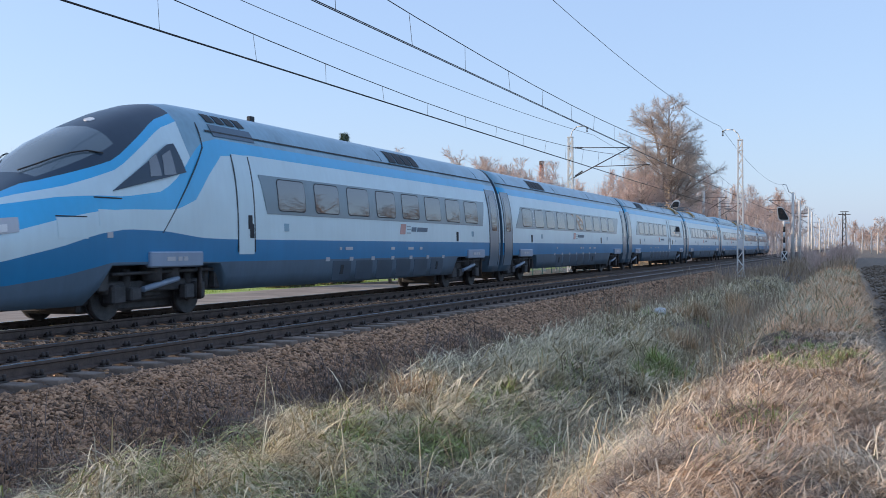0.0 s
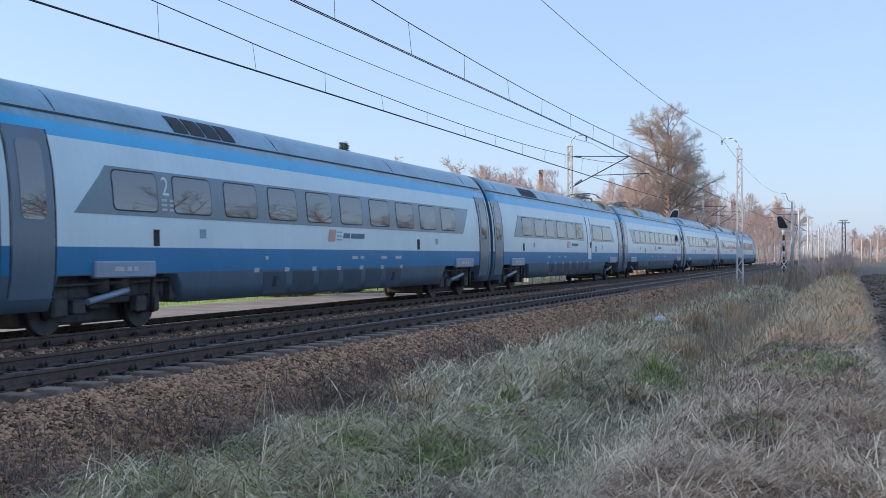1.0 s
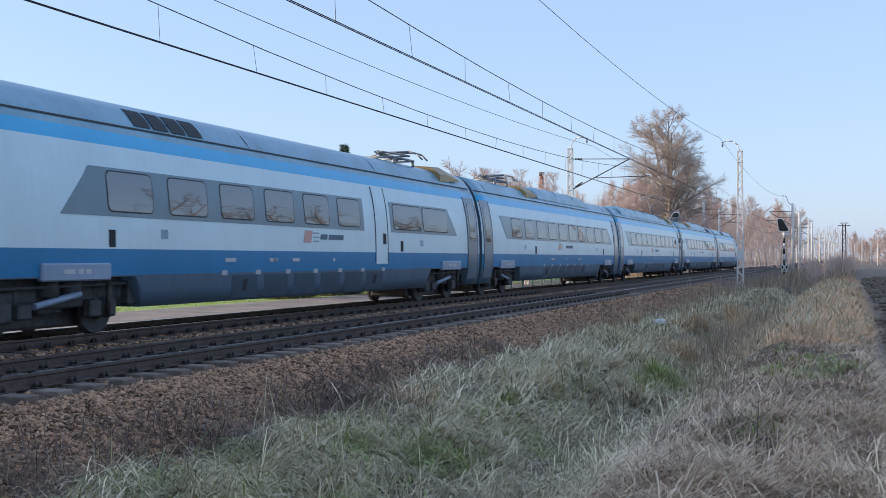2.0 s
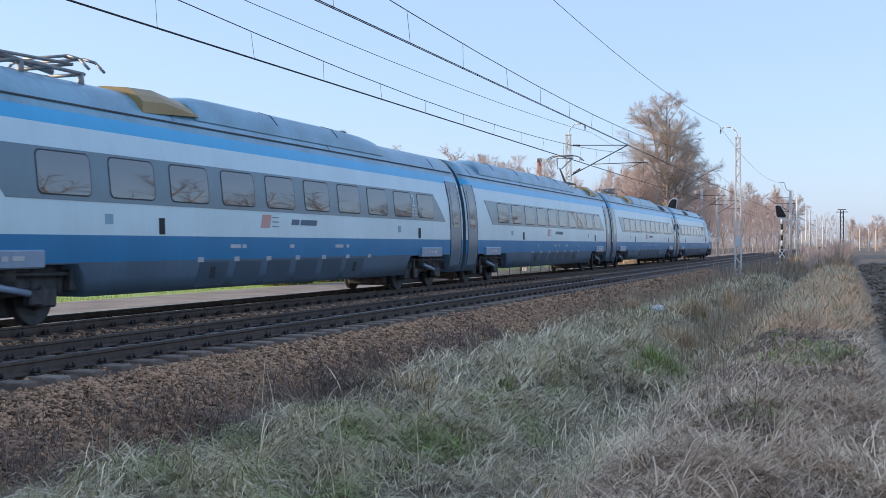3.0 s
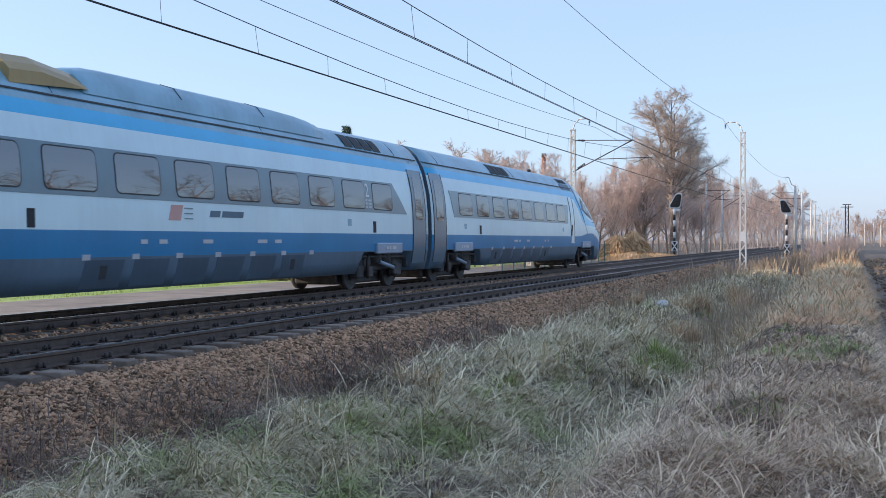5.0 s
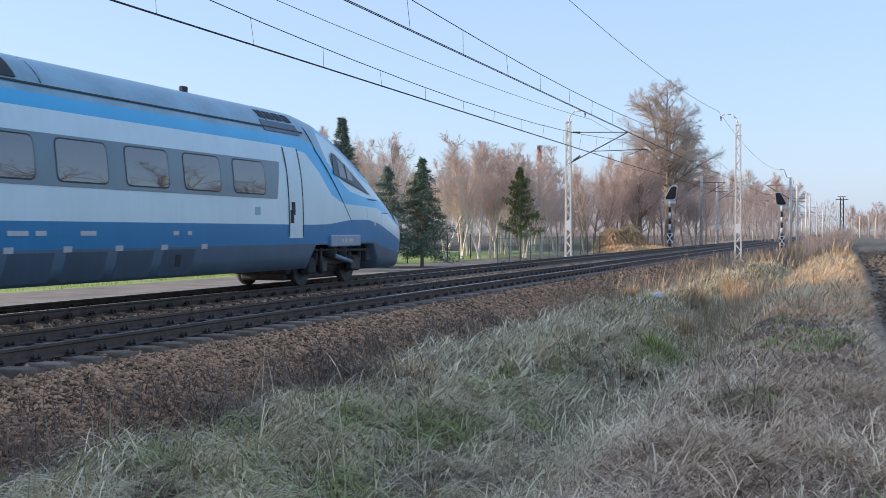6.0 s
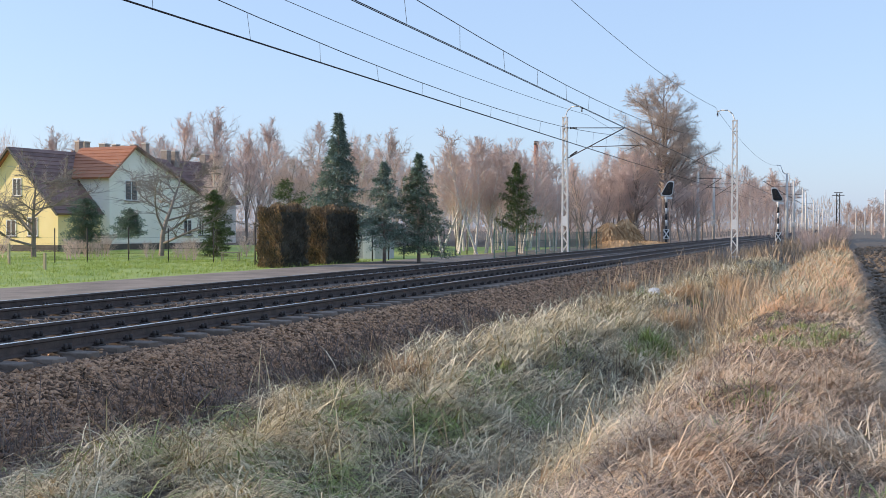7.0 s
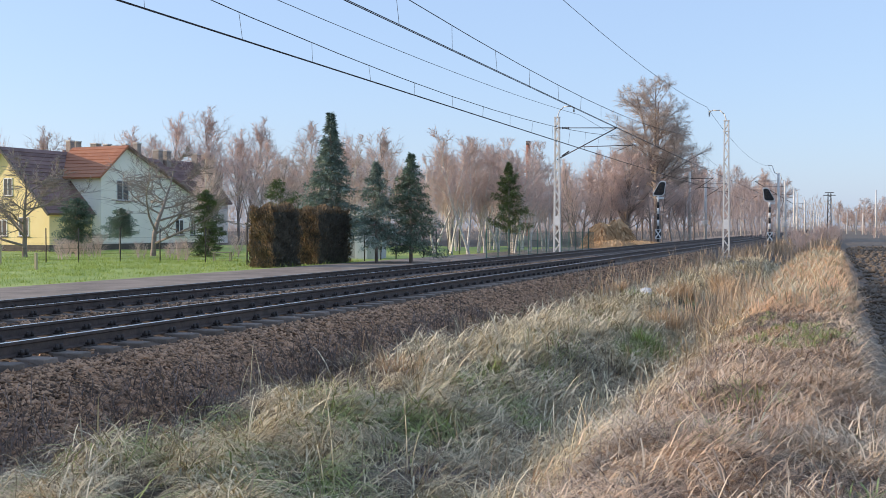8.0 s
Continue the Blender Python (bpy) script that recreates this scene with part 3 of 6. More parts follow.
def patch(corners, side, off, length, nose, ny=1, nz=4, depth=0.014, corner=0.0):
    """A thin panel on the car's side: corners (s, z) bottom-front, bottom-rear, top-rear, top-front."""
    (a, b, c, d) = corners
    bm = bmesh.new()
    g = []
    high = max(d[1] - a[1], 0.01)
    wide = max(b[0] - a[0], 0.01)
    vs = [j / nz for j in range(nz + 1)]
    if corner:
        q = corner / high
        vs = [0, q * 0.12, q * 0.4, q, 0.35, 0.65, 1 - q, 1 - q * 0.4, 1 - q * 0.12, 1]
        nz = len(vs) - 1
    for v in vs:
        row = []
        edge = min(v, 1 - v) * high
        inset = (corner - math.sqrt(max(0.0, corner ** 2 - (corner - edge) ** 2))) / wide if edge < corner else 0.0
        for i in range(ny + 1):
            u = inset + (1 - 2 * inset) * i / ny
            s = (a[0] * (1 - u) + b[0] * u) * (1 - v) + (d[0] * (1 - u) + c[0] * u) * v
            z = (a[1] * (1 - u) + b[1] * u) * (1 - v) + (d[1] * (1 - u) + c[1] * u) * v
            row.append((body_x(s, z, length, nose), s, z))
        g.append(row)
    outer = [[bm.verts.new((side * (x + off), s, z)) for x, s, z in r] for r in g]
    inner = [[bm.verts.new((side * (x + off - depth), s, z)) for x, s, z in r] for r in g]
    for j in range(nz):
        for i in range(ny):
            f = bm.faces.new((outer[j][i], outer[j][i + 1], outer[j + 1][i + 1], outer[j + 1][i]))
            f.smooth = True
    face = outer
    outer = [[bm.verts.new(v.co) for v in r] for r in face]
    rim_o = outer[0] + [r[-1] for r in outer[1:]] + outer[-1][-2::-1] + [r[0] for r in outer[-2:0:-1]]
    rim_i = inner[0] + [r[-1] for r in inner[1:]] + inner[-1][-2::-1] + [r[0] for r in inner[-2:0:-1]]
    for k in range(len(rim_o)):
        q = (k + 1) % len(rim_o)
        bm.faces.new((rim_o[k], rim_i[k], rim_i[q], rim_o[q]))
    loose = [v for v in bm.verts if not v.link_faces]
    for v in loose:
        bm.verts.remove(v)
    bmesh.ops.recalc_face_normals(bm, faces=bm.faces)
    for f in bm.faces:
        if f.smooth and f.normal.x * side < 0:
            f.normal_flip()
    return bm


def rect(s0, z0, s1, z1, r0=0.0, r1=0.0):
    return ((s0 + r0, z0), (s1 + r1, z0), (s1, z1), (s0, z1))


def wheel_mesh():
    bm = bmesh.new()
    rod(bm, (-0.06, 0, 0), (0.06, 0, 0), 0.445, sides=20)
    rod(bm, (-0.075, 0, 0), (-0.06, 0, 0), 0.47, sides=20)
    rod(bm, (0.06, 0, 0), (0.1, 0, 0), 0.2, 0.16, sides=14)
    me = bpy.data.meshes.new("wheel")
    bm.to_mesh(me)
    bm.free()
    me.materials.append(M_BOGIE)
    return me


WHEEL = wheel_mesh()


def bogie(parent, s):
    bm = bmesh.new()
    for x in (-1, 1):
        box(bm, x * 0.95 - 0.08, s - 1.75, 0.5, x * 0.95 + 0.08, s + 1.75, 0.72, 0.03)
        for d in (-1.35, 1.35):
            box(bm, x * 1.0 - 0.13, s + d - 0.2, 0.3, x * 1.0 + 0.13, s + d + 0.2, 0.66, 0.04)
            rod(bm, (x * 1.0, s + d - 0.33, 0.5), (x * 1.0, s + d - 0.33, 0.95), 0.09, sides=8)
            rod(bm, (x * 1.0, s + d + 0.33, 0.5), (x * 1.0, s + d + 0.33, 0.95), 0.09, sides=8)
        rod(bm, (x * 1.05, s - 0.3, 0.7), (x * 1.05, s - 0.3, 1.05), 0.22, sides=12)
        rod(bm, (x * 1.05, s + 0.3, 0.7), (x * 1.05, s + 0.3, 1.05), 0.22, sides=12)
    box(bm, -0.9, s - 0.3, 0.4, 0.9, s + 0.3, 0.8, 0.03)
    box(bm, -0.62, s - 1.9, 0.14, 0.62, s + 1.9, 0.95, 0.05)
    b = part("bogie", bm, M_BOGIE, parent, "dark dirty bogie frame")
    for x in (-1, 1):
        for d, z0, z1 in ((-0.95, 0.35, 0.6), (0.85, 0.32, 0.62), (-1.95, 0.55, 0.95), (1.95, 0.5, 0.98)):
            bm = bmesh.new()
            box(bm, x * 1.12 - 0.09, s + d - 0.16, z0, x * 1.12 + 0.09, s + d + 0.16, z1, 0.03)
            part("equipment_box", bm, M_BOGIE, b)
        bm = bmesh.new()
        rod(bm, (x * 1.2, s - 1.7, 0.86), (x * 1.2, s + 1.7, 0.9), 0.035, sides=6)
        part("air_pipe", bm, M_BOGIE, b)
        bm = bmesh.new()
        rod(bm, (x * 1.22, s + 1.15, 0.3), (x * 1.24, s + 1.15, 0.95), 0.05, sides=8)
        part("vertical_damper", bm, M_STEEL, b)
    for x in (-0.75, 0.75):
        for d in (-1.35, 1.35):
            share("wheel", WHEEL, b, pose(x, s + d, 0.445, 0, 0, 0 if x > 0 else 180))
    for x in (-1, 1):
        bm = bmesh.new()
        rod(bm, (x * 1.2, s - 0.75, 0.56), (x * 1.24, s + 0.35, 0.74), 0.06, sides=8)
        part("yaw_damper", bm, M_BOX, b, "pale yaw damper")
        bm = bmesh.new()
        box(bm, x * 1.39 - 0.07, s - 0.85, 0.97, x * 1.39 + 0.07, s + 0.95, 1.27, 0.025)
        cover = part("damper_cover", bm, M_BOX, b, "blue-grey painted cover over the bogie")
        for k, wd in ((-0.2, 0.14), (0.1, 0.07), (0.3, 0.07)):
            bm = bmesh.new()
            box(bm, x * 1.463 - 0.004, s + k - wd, 1.09, x * 1.463 + 0.004, s + k + wd, 1.17)
            part("sticker", bm, M_MARK, cover)


def door(body, s0, s1, length, nose=False, dark=True):
    for side in (1, -1):
        d = part("door", patch(rect(s0, 0.66 if dark else 1.2, s1, 3.46 if dark else 3.36), side, 0.012 if dark else 0.006, length, nose, 1, 8), M_DOOR if dark else M_SILVER, body, "dark grey sliding door" if dark else "white cab door")
        w = (s1 - s0)
        if dark:
            part("door_window", patch(rect(s0 + w * 0.2, 1.95, s1 - w * 0.2, 3.25), side, 0.02, length, nose, 1, 5, corner=0.12), M_PANE, d)
        else:
            part("handle", patch(rect(s0 + w * 0.6, 1.75, s1 - w * 0.15, 2.05), side, 0.02, length, nose, 1, 2), M_GAP, d)
        for q in (s0 - 0.05, s1 + 0.02):
            part("door_seal", patch(rect(q, 0.7 if dark else 1.25, q + 0.025, 3.46 if dark else 3.34), side, 0.012, length, nose, 1, 8), M_LINE, body)


def vents(body, s0, length, back=False):
    for k in range(4):
        a = s0 + k * 0.62
        sl = -0.12 if back else 0.12
        for side in (1, -1):
            part("roof_vent", patch(rect(a + sl, 3.86, a + 0.52 + sl, 4.2, 0, 0), side, 0.02, length, False, 1, 4), M_LINE, body, "dark louvred vent")


def seams(body, length, s0, s1, nose):
    for side in (1, -1):
        part("roof_gutter", patch(rect(s0, 3.78, s1, 3.815), side, 0.012, length, False, 12, 1), M_LINE, body, "dark roof joint")
    for s in (s0 + 1.6, s0 + 9.5, s1 - 8.2, s1 - 1.6):
        for side in (1, -1):
            part("roof_joint", patch(rect(s, 3.84, s + 0.02, 4.3), side, 0.004, length, False, 1, 5), M_LINE, body)


def windows(body, length, nose, lo, hi, s_first, n, pitch, width, lean0, lean1):
    for side in (1, -1):
        band = part("window_band", patch(((lo + lean0[0], 2.1), (hi + lean1[0], 2.1), (hi + lean1[1], 2.97), (lo + lean0[1], 2.97)), side, 0.008, length, nose, 12, 4),
                    M_BAND, body, "dark grey band round the windows")
        for k in range(n):
            a = s_first + pitch * k
            bm = patch(rect(a, 2.2, a + width, 2.9), side, 0.016, length, nose, 1, 4, corner=0.11)
            part("window", bm, M_PANE, band, "tinted glass pane reflecting bare trees and sky")
            part("window_seal", patch(rect(a - 0.025, 2.175, a + width + 0.025, 2.925), side, 0.012, length, nose, 1, 4, corner=0.13), M_LINE, band, "dark rubber seal round the glass")


def stickers(body, length, seed, s0, s1):
    rng = random.Random(seed)
    for side in (1, -1):
        for s in np.linspace(s0, s1, 7):
            part("sticker", patch(rect(s, 1.0, s + 0.22, 1.1), side, 0.006, length, False, 1, 1), M_MARK, body)
        for k in range(5):
            s = rng.uniform(s0, s1)
            part("sticker", patch(rect(s, 1.28, s + rng.uniform(0.1, 0.5), 1.36), side, 0.006, length, False, 1, 1), M_MARK, body)
        for s in (s0 - 2.2, s1 + 3.0):
            part("port_cover", patch(rect(s, 1.72, s + 0.22, 1.9), side, 0.006, length, False, 1, 1), M_ROOF, body)
            part("marker_lamp", patch(rect(s - 1.6, 1.55, s - 1.42, 1.86), side, 0.01, length, False, 1, 2), M_GAP, body)
        for k in range(6):
            s = s0 + (s1 - s0) * (k + 0.3) / 6
            part("skirt_panel", patch(rect(s, 0.5, s + 1.1, 1.0, 0.1, 0.1), side, 0.003, length, False, 1, 2), M_SKIRTDARK, body)
            if k in (0, 5):
                part("skirt_vent", patch(rect(s + 0.5, 0.66, s + 0.68, 0.9), side, 0.01, length, False, 1, 1), M_LINE, body)


def operator_mark(body, s, length, side=1):
    """The operator's mark and its name, as a plain shape and bars."""
    a, lean = (s, 0.1) if side > 0 else (s + 1.85, -0.1)
    part("operator_mark", patch(rect(a, 1.73, a + 0.4, 2.03, -lean, -lean), side, 0.006, length, False, 1, 1), M_REDMARK, body, "orange-red slanted mark")
    for k in range(3):
        b = a + (0.44 if side > 0 else -0.34)
        part("mark_streak", patch(rect(b, 1.76 + k * 0.1, b + 0.3, 1.785 + k * 0.1), side, 0.006, length, False, 1, 1), M_BAND, body)
    for b, wide in ((0.86, 0.38), (1.32, 0.86)):
        b = s + b if side > 0 else s + 1.6 - b - wide + 0.1
        part("lettering_bar", patch(rect(b, 1.82, b + wide, 1.95, -lean / 2, -lean / 2), side, 0.006, length, False, 1, 1), M_SKIRT, body)


def numeral_two(body, s, length, side=1):
    """The class number 2 on the window band."""
    cu = bpy.data.curves.new("class_number", "FONT")
    cu.body, cu.size, cu.extrude = "2", 0.52, 0.002
    cu.materials.append(M_WHITE)
    t = new("class_number", cu)
    t.parent = body
    lean = math.degrees(math.atan2(half_width(2.5) - half_width(2.9), 0.4))
    t.matrix_basis = Matrix.Translation((side * (half_width(2.55) + 0.018), s if side > 0 else s + 0.36, 2.52)) @ Euler((radians(90), 0, side * radians(90))).to_matrix().to_4x4() @ pose(0, 0, 0, -lean, 0, 0)
    for k in range(3):
        part("class_sign", patch(rect(s - 0.02, 2.22 + k * 0.09, s + 0.16, 2.27 + k * 0.09), side, 0.014, length, False, 1, 1), M_MARK, body)
        part("class_sign", patch(rect(s + 0.24, 2.22 + k * 0.09, s + 0.38, 2.27 + k * 0.09), side, 0.014, length, False, 1, 1), M_MARK, body)


def pantograph(body, s, way, up):
    """A single-arm pantograph on insulators; way: +1 where the knee points to the rear."""
    bm = bmesh.new()
    for x in (-0.45, 0.45):
        rod(bm, (x, s - 0.9, 4.5), (x, s + 0.9, 4.5), 0.035, sides=6)
        for d in (-0.8, 0.8):
            rod(bm, (x, s + d, 4.2), (x, s + d, 4.5), 0.07, 0.05, 8)
    for d in (-0.9, 0, 0.9):
        rod(bm, (-0.45, s + d, 4.5), (0.45, s + d, 4.5), 0.035, sides=6)
    base = part("pantograph_base", bm, M_PANTO, body, "dark pantograph frame on the roof")
    knee = (4.5 + (0.72 if up else 0.16), s - way * (0.75 if up else 1.0))
    head = (5.93 if up else 4.74, s + way * (0.35 if up else 0.6))
    bm = bmesh.new()
    rod(bm, (0, s + way * 0.55, 4.52), (0, knee[1], knee[0]), 0.06, 0.05, 8)
    rod(bm, (0, s + way * 0.25, 4.55), (0, knee[1] + way * 0.1, knee[0] - 0.1), 0.025, sides=6)
    part("lower_arm", bm, M_PANTO, base)
    bm = bmesh.new()
    for x in (-0.1, 0.1):
        rod(bm, (x, knee[1], knee[0]), (x * 4.2, head[1], head[0] - 0.1), 0.03, sides=6)
    rod(bm, (-0.42, head[1], head[0] - 0.1), (0.42, head[1], head[0] - 0.1), 0.03, sides=6)
    part("upper_arm", bm, M_PANTO, base)
    for x in (-0.42, 0.42):
        bm = bmesh.new()
        rod(bm, (x, head[1] - 0.22, head[0]), (x, head[1] + 0.22, head[0]), 0.02, sides=6)
        part("head_carrier", bm, M_PANTO, base)
    for d in (-0.22, 0.22):
        bm = bmesh.new()
        pts = [(-0.95, -0.25), (-0.75, -0.06), (-0.5, 0.02), (0.5, 0.02), (0.75, -0.06), (0.95, -0.25)]
        for (x0, z0), (x1, z1) in zip(pts, pts[1:]):
            rod(bm, (x0, head[1] + d, head[0] + z0), (x1, head[1] + d, head[0] + z1), 0.028, sides=6)
        part("collector_strip", bm, M_PANTO, base)
    # sloped ochre fairing behind the well
    f = s + way * 2.0
    bm = bmesh.new()
    prof = [(0, 4.2), (0, 4.46), (way * 0.8, 4.5), (way * 2.0, 4.36)]
    vs = []
    for x in (-0.95, -0.82, -0.6, 0.0, 0.6, 0.82, 0.95):
        drop = 0.34 * max(0.0, (abs(x) - 0.35) / 0.6) ** 2
        vs.append([bm.verts.new((x, f + y, z - drop * (1 if k else 0.9))) for k, (y, z) in enumerate(prof)])
    for a, b in zip(vs, vs[1:]):
        for k in range(3):
            bm.faces.new((a[k], a[k + 1], b[k + 1], b[k]))
    bm.faces.new(vs[0])
    bm.faces.new(vs[-1])
    for v in (0, 3):
        bm.faces.new([r[v] for r in vs] if v == 0 else [r[v] for r in vs][::-1]) if v == 0 else None
    bmesh.ops.recalc_face_normals(bm, faces=bm.faces)
    part("pantograph_fairing", bm, M_ORANGE, body, "ochre fairing behind the pantograph")


def roof_cover(body, s0, s1):
    """The raised cover over the air conditioning, tapered at both ends, with cross joints."""
    bm = bmesh.new()
    rows = []
    for s, h in ((s0, 0.0), (s0 + 0.5, 0.08), (s0 + 1.2, 0.14), (s0 + 2.2, 0.17), (s1 - 1.2, 0.17), (s1 - 0.6, 0.15), (s1 - 0.2, 0.08), (s1, 0.0)):
        rows.append([bm.verts.new((x, s, 3.95 + (TOP + 0.01 - 3.95 + h) * q)) for x, q in
                     ((-0.93, 0.0), (-0.87, 0.42), (-0.68, 0.8), (-0.36, 0.96), (0, 1.0), (0.36, 0.96), (0.68, 0.8), (0.87, 0.42), (0.93, 0.0))])
    for a, b in zip(rows, rows[1:]):
        for k in range(8):
            bm.faces.new((a[k], a[k + 1], b[k + 1], b[k])).smooth = True
    bm.faces.new(rows[0])
    bm.faces.new(rows[-1][::-1])
    bmesh.ops.recalc_face_normals(bm, faces=bm.faces)
    cover = part("roof_cover", bm, M_ROOF, body, "raised grey-blue roof cover")
    for s in np.arange(s0 + 3.0, s1 - 2.0, 3.4):
        top = TOP + 0.18 - 3.95
        for side in (-1, 1):
            bm = bmesh.new()
            for x0, q0, x1, q1 in ((0.36, 0.96, 0.68, 0.8), (0.68, 0.8, 0.87, 0.42)):
                flat_bar(bm, (side * x0, s, 3.95 + top * q0), (side * x1, s, 3.95 + top * q1), 0.025)
            part("cover_joint", bm, M_LINE, cover)


def underframe(body, a, b):
    bm = bmesh.new()
    box(bm, -1.05, a, 0.62, 1.05, b, 1.2, 0.02)
    part("underframe", bm, M_BOGIE, body)


def cab_details(body):
    """Side windows, lamps, wipers and joints of the cab."""
    L = CAB
    for side in (1, -1):
        w = part("cab_side_window", patch(((3.5, 2.36), (5.85, 2.84), (5.64, 3.4), (5.42, 3.36)), side, 0.014, L, True, 10, 5), M_COWL, body, "dark tapered cab side window")
        for a, b in ((4.64, 5.0), (5.08, 5.48)):
            part("pane", patch(((a, 2.68 + (a - 4.6) * 0.12), (b, 2.72 + (a - 4.6) * 0.12), (b - 0.03, 3.14 + (a - 4.6) * 0.25), (a + 0.06, 2.98 + (a - 4.6) * 0.3)), side, 0.022, L, True, 2, 3), M_PANE, w)
        part("cab_joint", patch(((4.9, 1.62), (4.93, 1.62), (6.66, 3.4), (6.63, 3.4)), side, 0.006, L, True, 1, 10), M_LINE, body)
        part("cab_joint", patch(((6.63, 3.4), (6.66, 3.4), (6.8, 3.95), (6.77, 3.95)), side, 0.006, L, True, 1, 6), M_LINE, body)
        for a, b, z0, z1 in ((2.05, 2.75, 1.5, 1.86), (3.05, 3.85, 1.72, 2.02), (0.62, 0.9, 1.55, 1.75)):
            part("access_panel", patch(rect(a, z0, b, z1), side, 0.004, L, True, 3, 3), M_SILVER, body)
        part("panel_slot", patch(rect(3.0, 2.22, 3.72, 2.245), side, 0.008, L, True, 3, 1), M_LINE, body)
        part("panel_slot", patch(rect(2.05, 1.87, 2.75, 1.89), side, 0.008, L, True, 3, 1), M_LINE, body)
        lamp = part("headlight", patch(((0.55, 1.5), (1.25, 1.6), (1.3, 1.84), (0.75, 1.8)), side, 0.012, L, True, 5, 4), M_MARK, body, "oval headlamp behind clear glass")
        part("lens", patch(((0.75, 1.56), (1.02, 1.6), (1.05, 1.72), (0.82, 1.7)), side, 0.022, L, True, 3, 3), M_WHITE, lamp)
        part("marker_light", patch(rect(3.25, 1.52, 3.4, 1.62), side, 0.01, L, True, 1, 1), M_MARK, body)
    for x, s0 in ((0.32, 2.2), (-0.32, 2.2)):
        bm = bmesh.new()
        pts = []
        for k in range(6):
            s = s0 + k * 0.28
            xx = x + (0.14 if x > 0 else -0.14) * k
            zt, w = table(s, NOSE_TOP), table(s, NOSE_W)
            t = max(0.0, 1 - (abs(xx) / w) ** 2.5) ** (1 / 2.8)
            pts.append((xx, s, 1.3 + (zt - 1.3) * t + 0.04))
        for a, b in zip(pts, pts[1:]):
            rod(bm, a, b, 0.016, sides=5)
        part("wiper", bm, M_BLACK, body)
    bm = bmesh.new()
    rod(bm, (0.12, 4.4, table(4.4, NOSE_TOP) - 0.08), (0.13, 4.37, table(4.4, NOSE_TOP) - 0.0), 0.12, 0.1, 14)
    part("top_light", bm, M_WHITE, body, "round top headlamp")


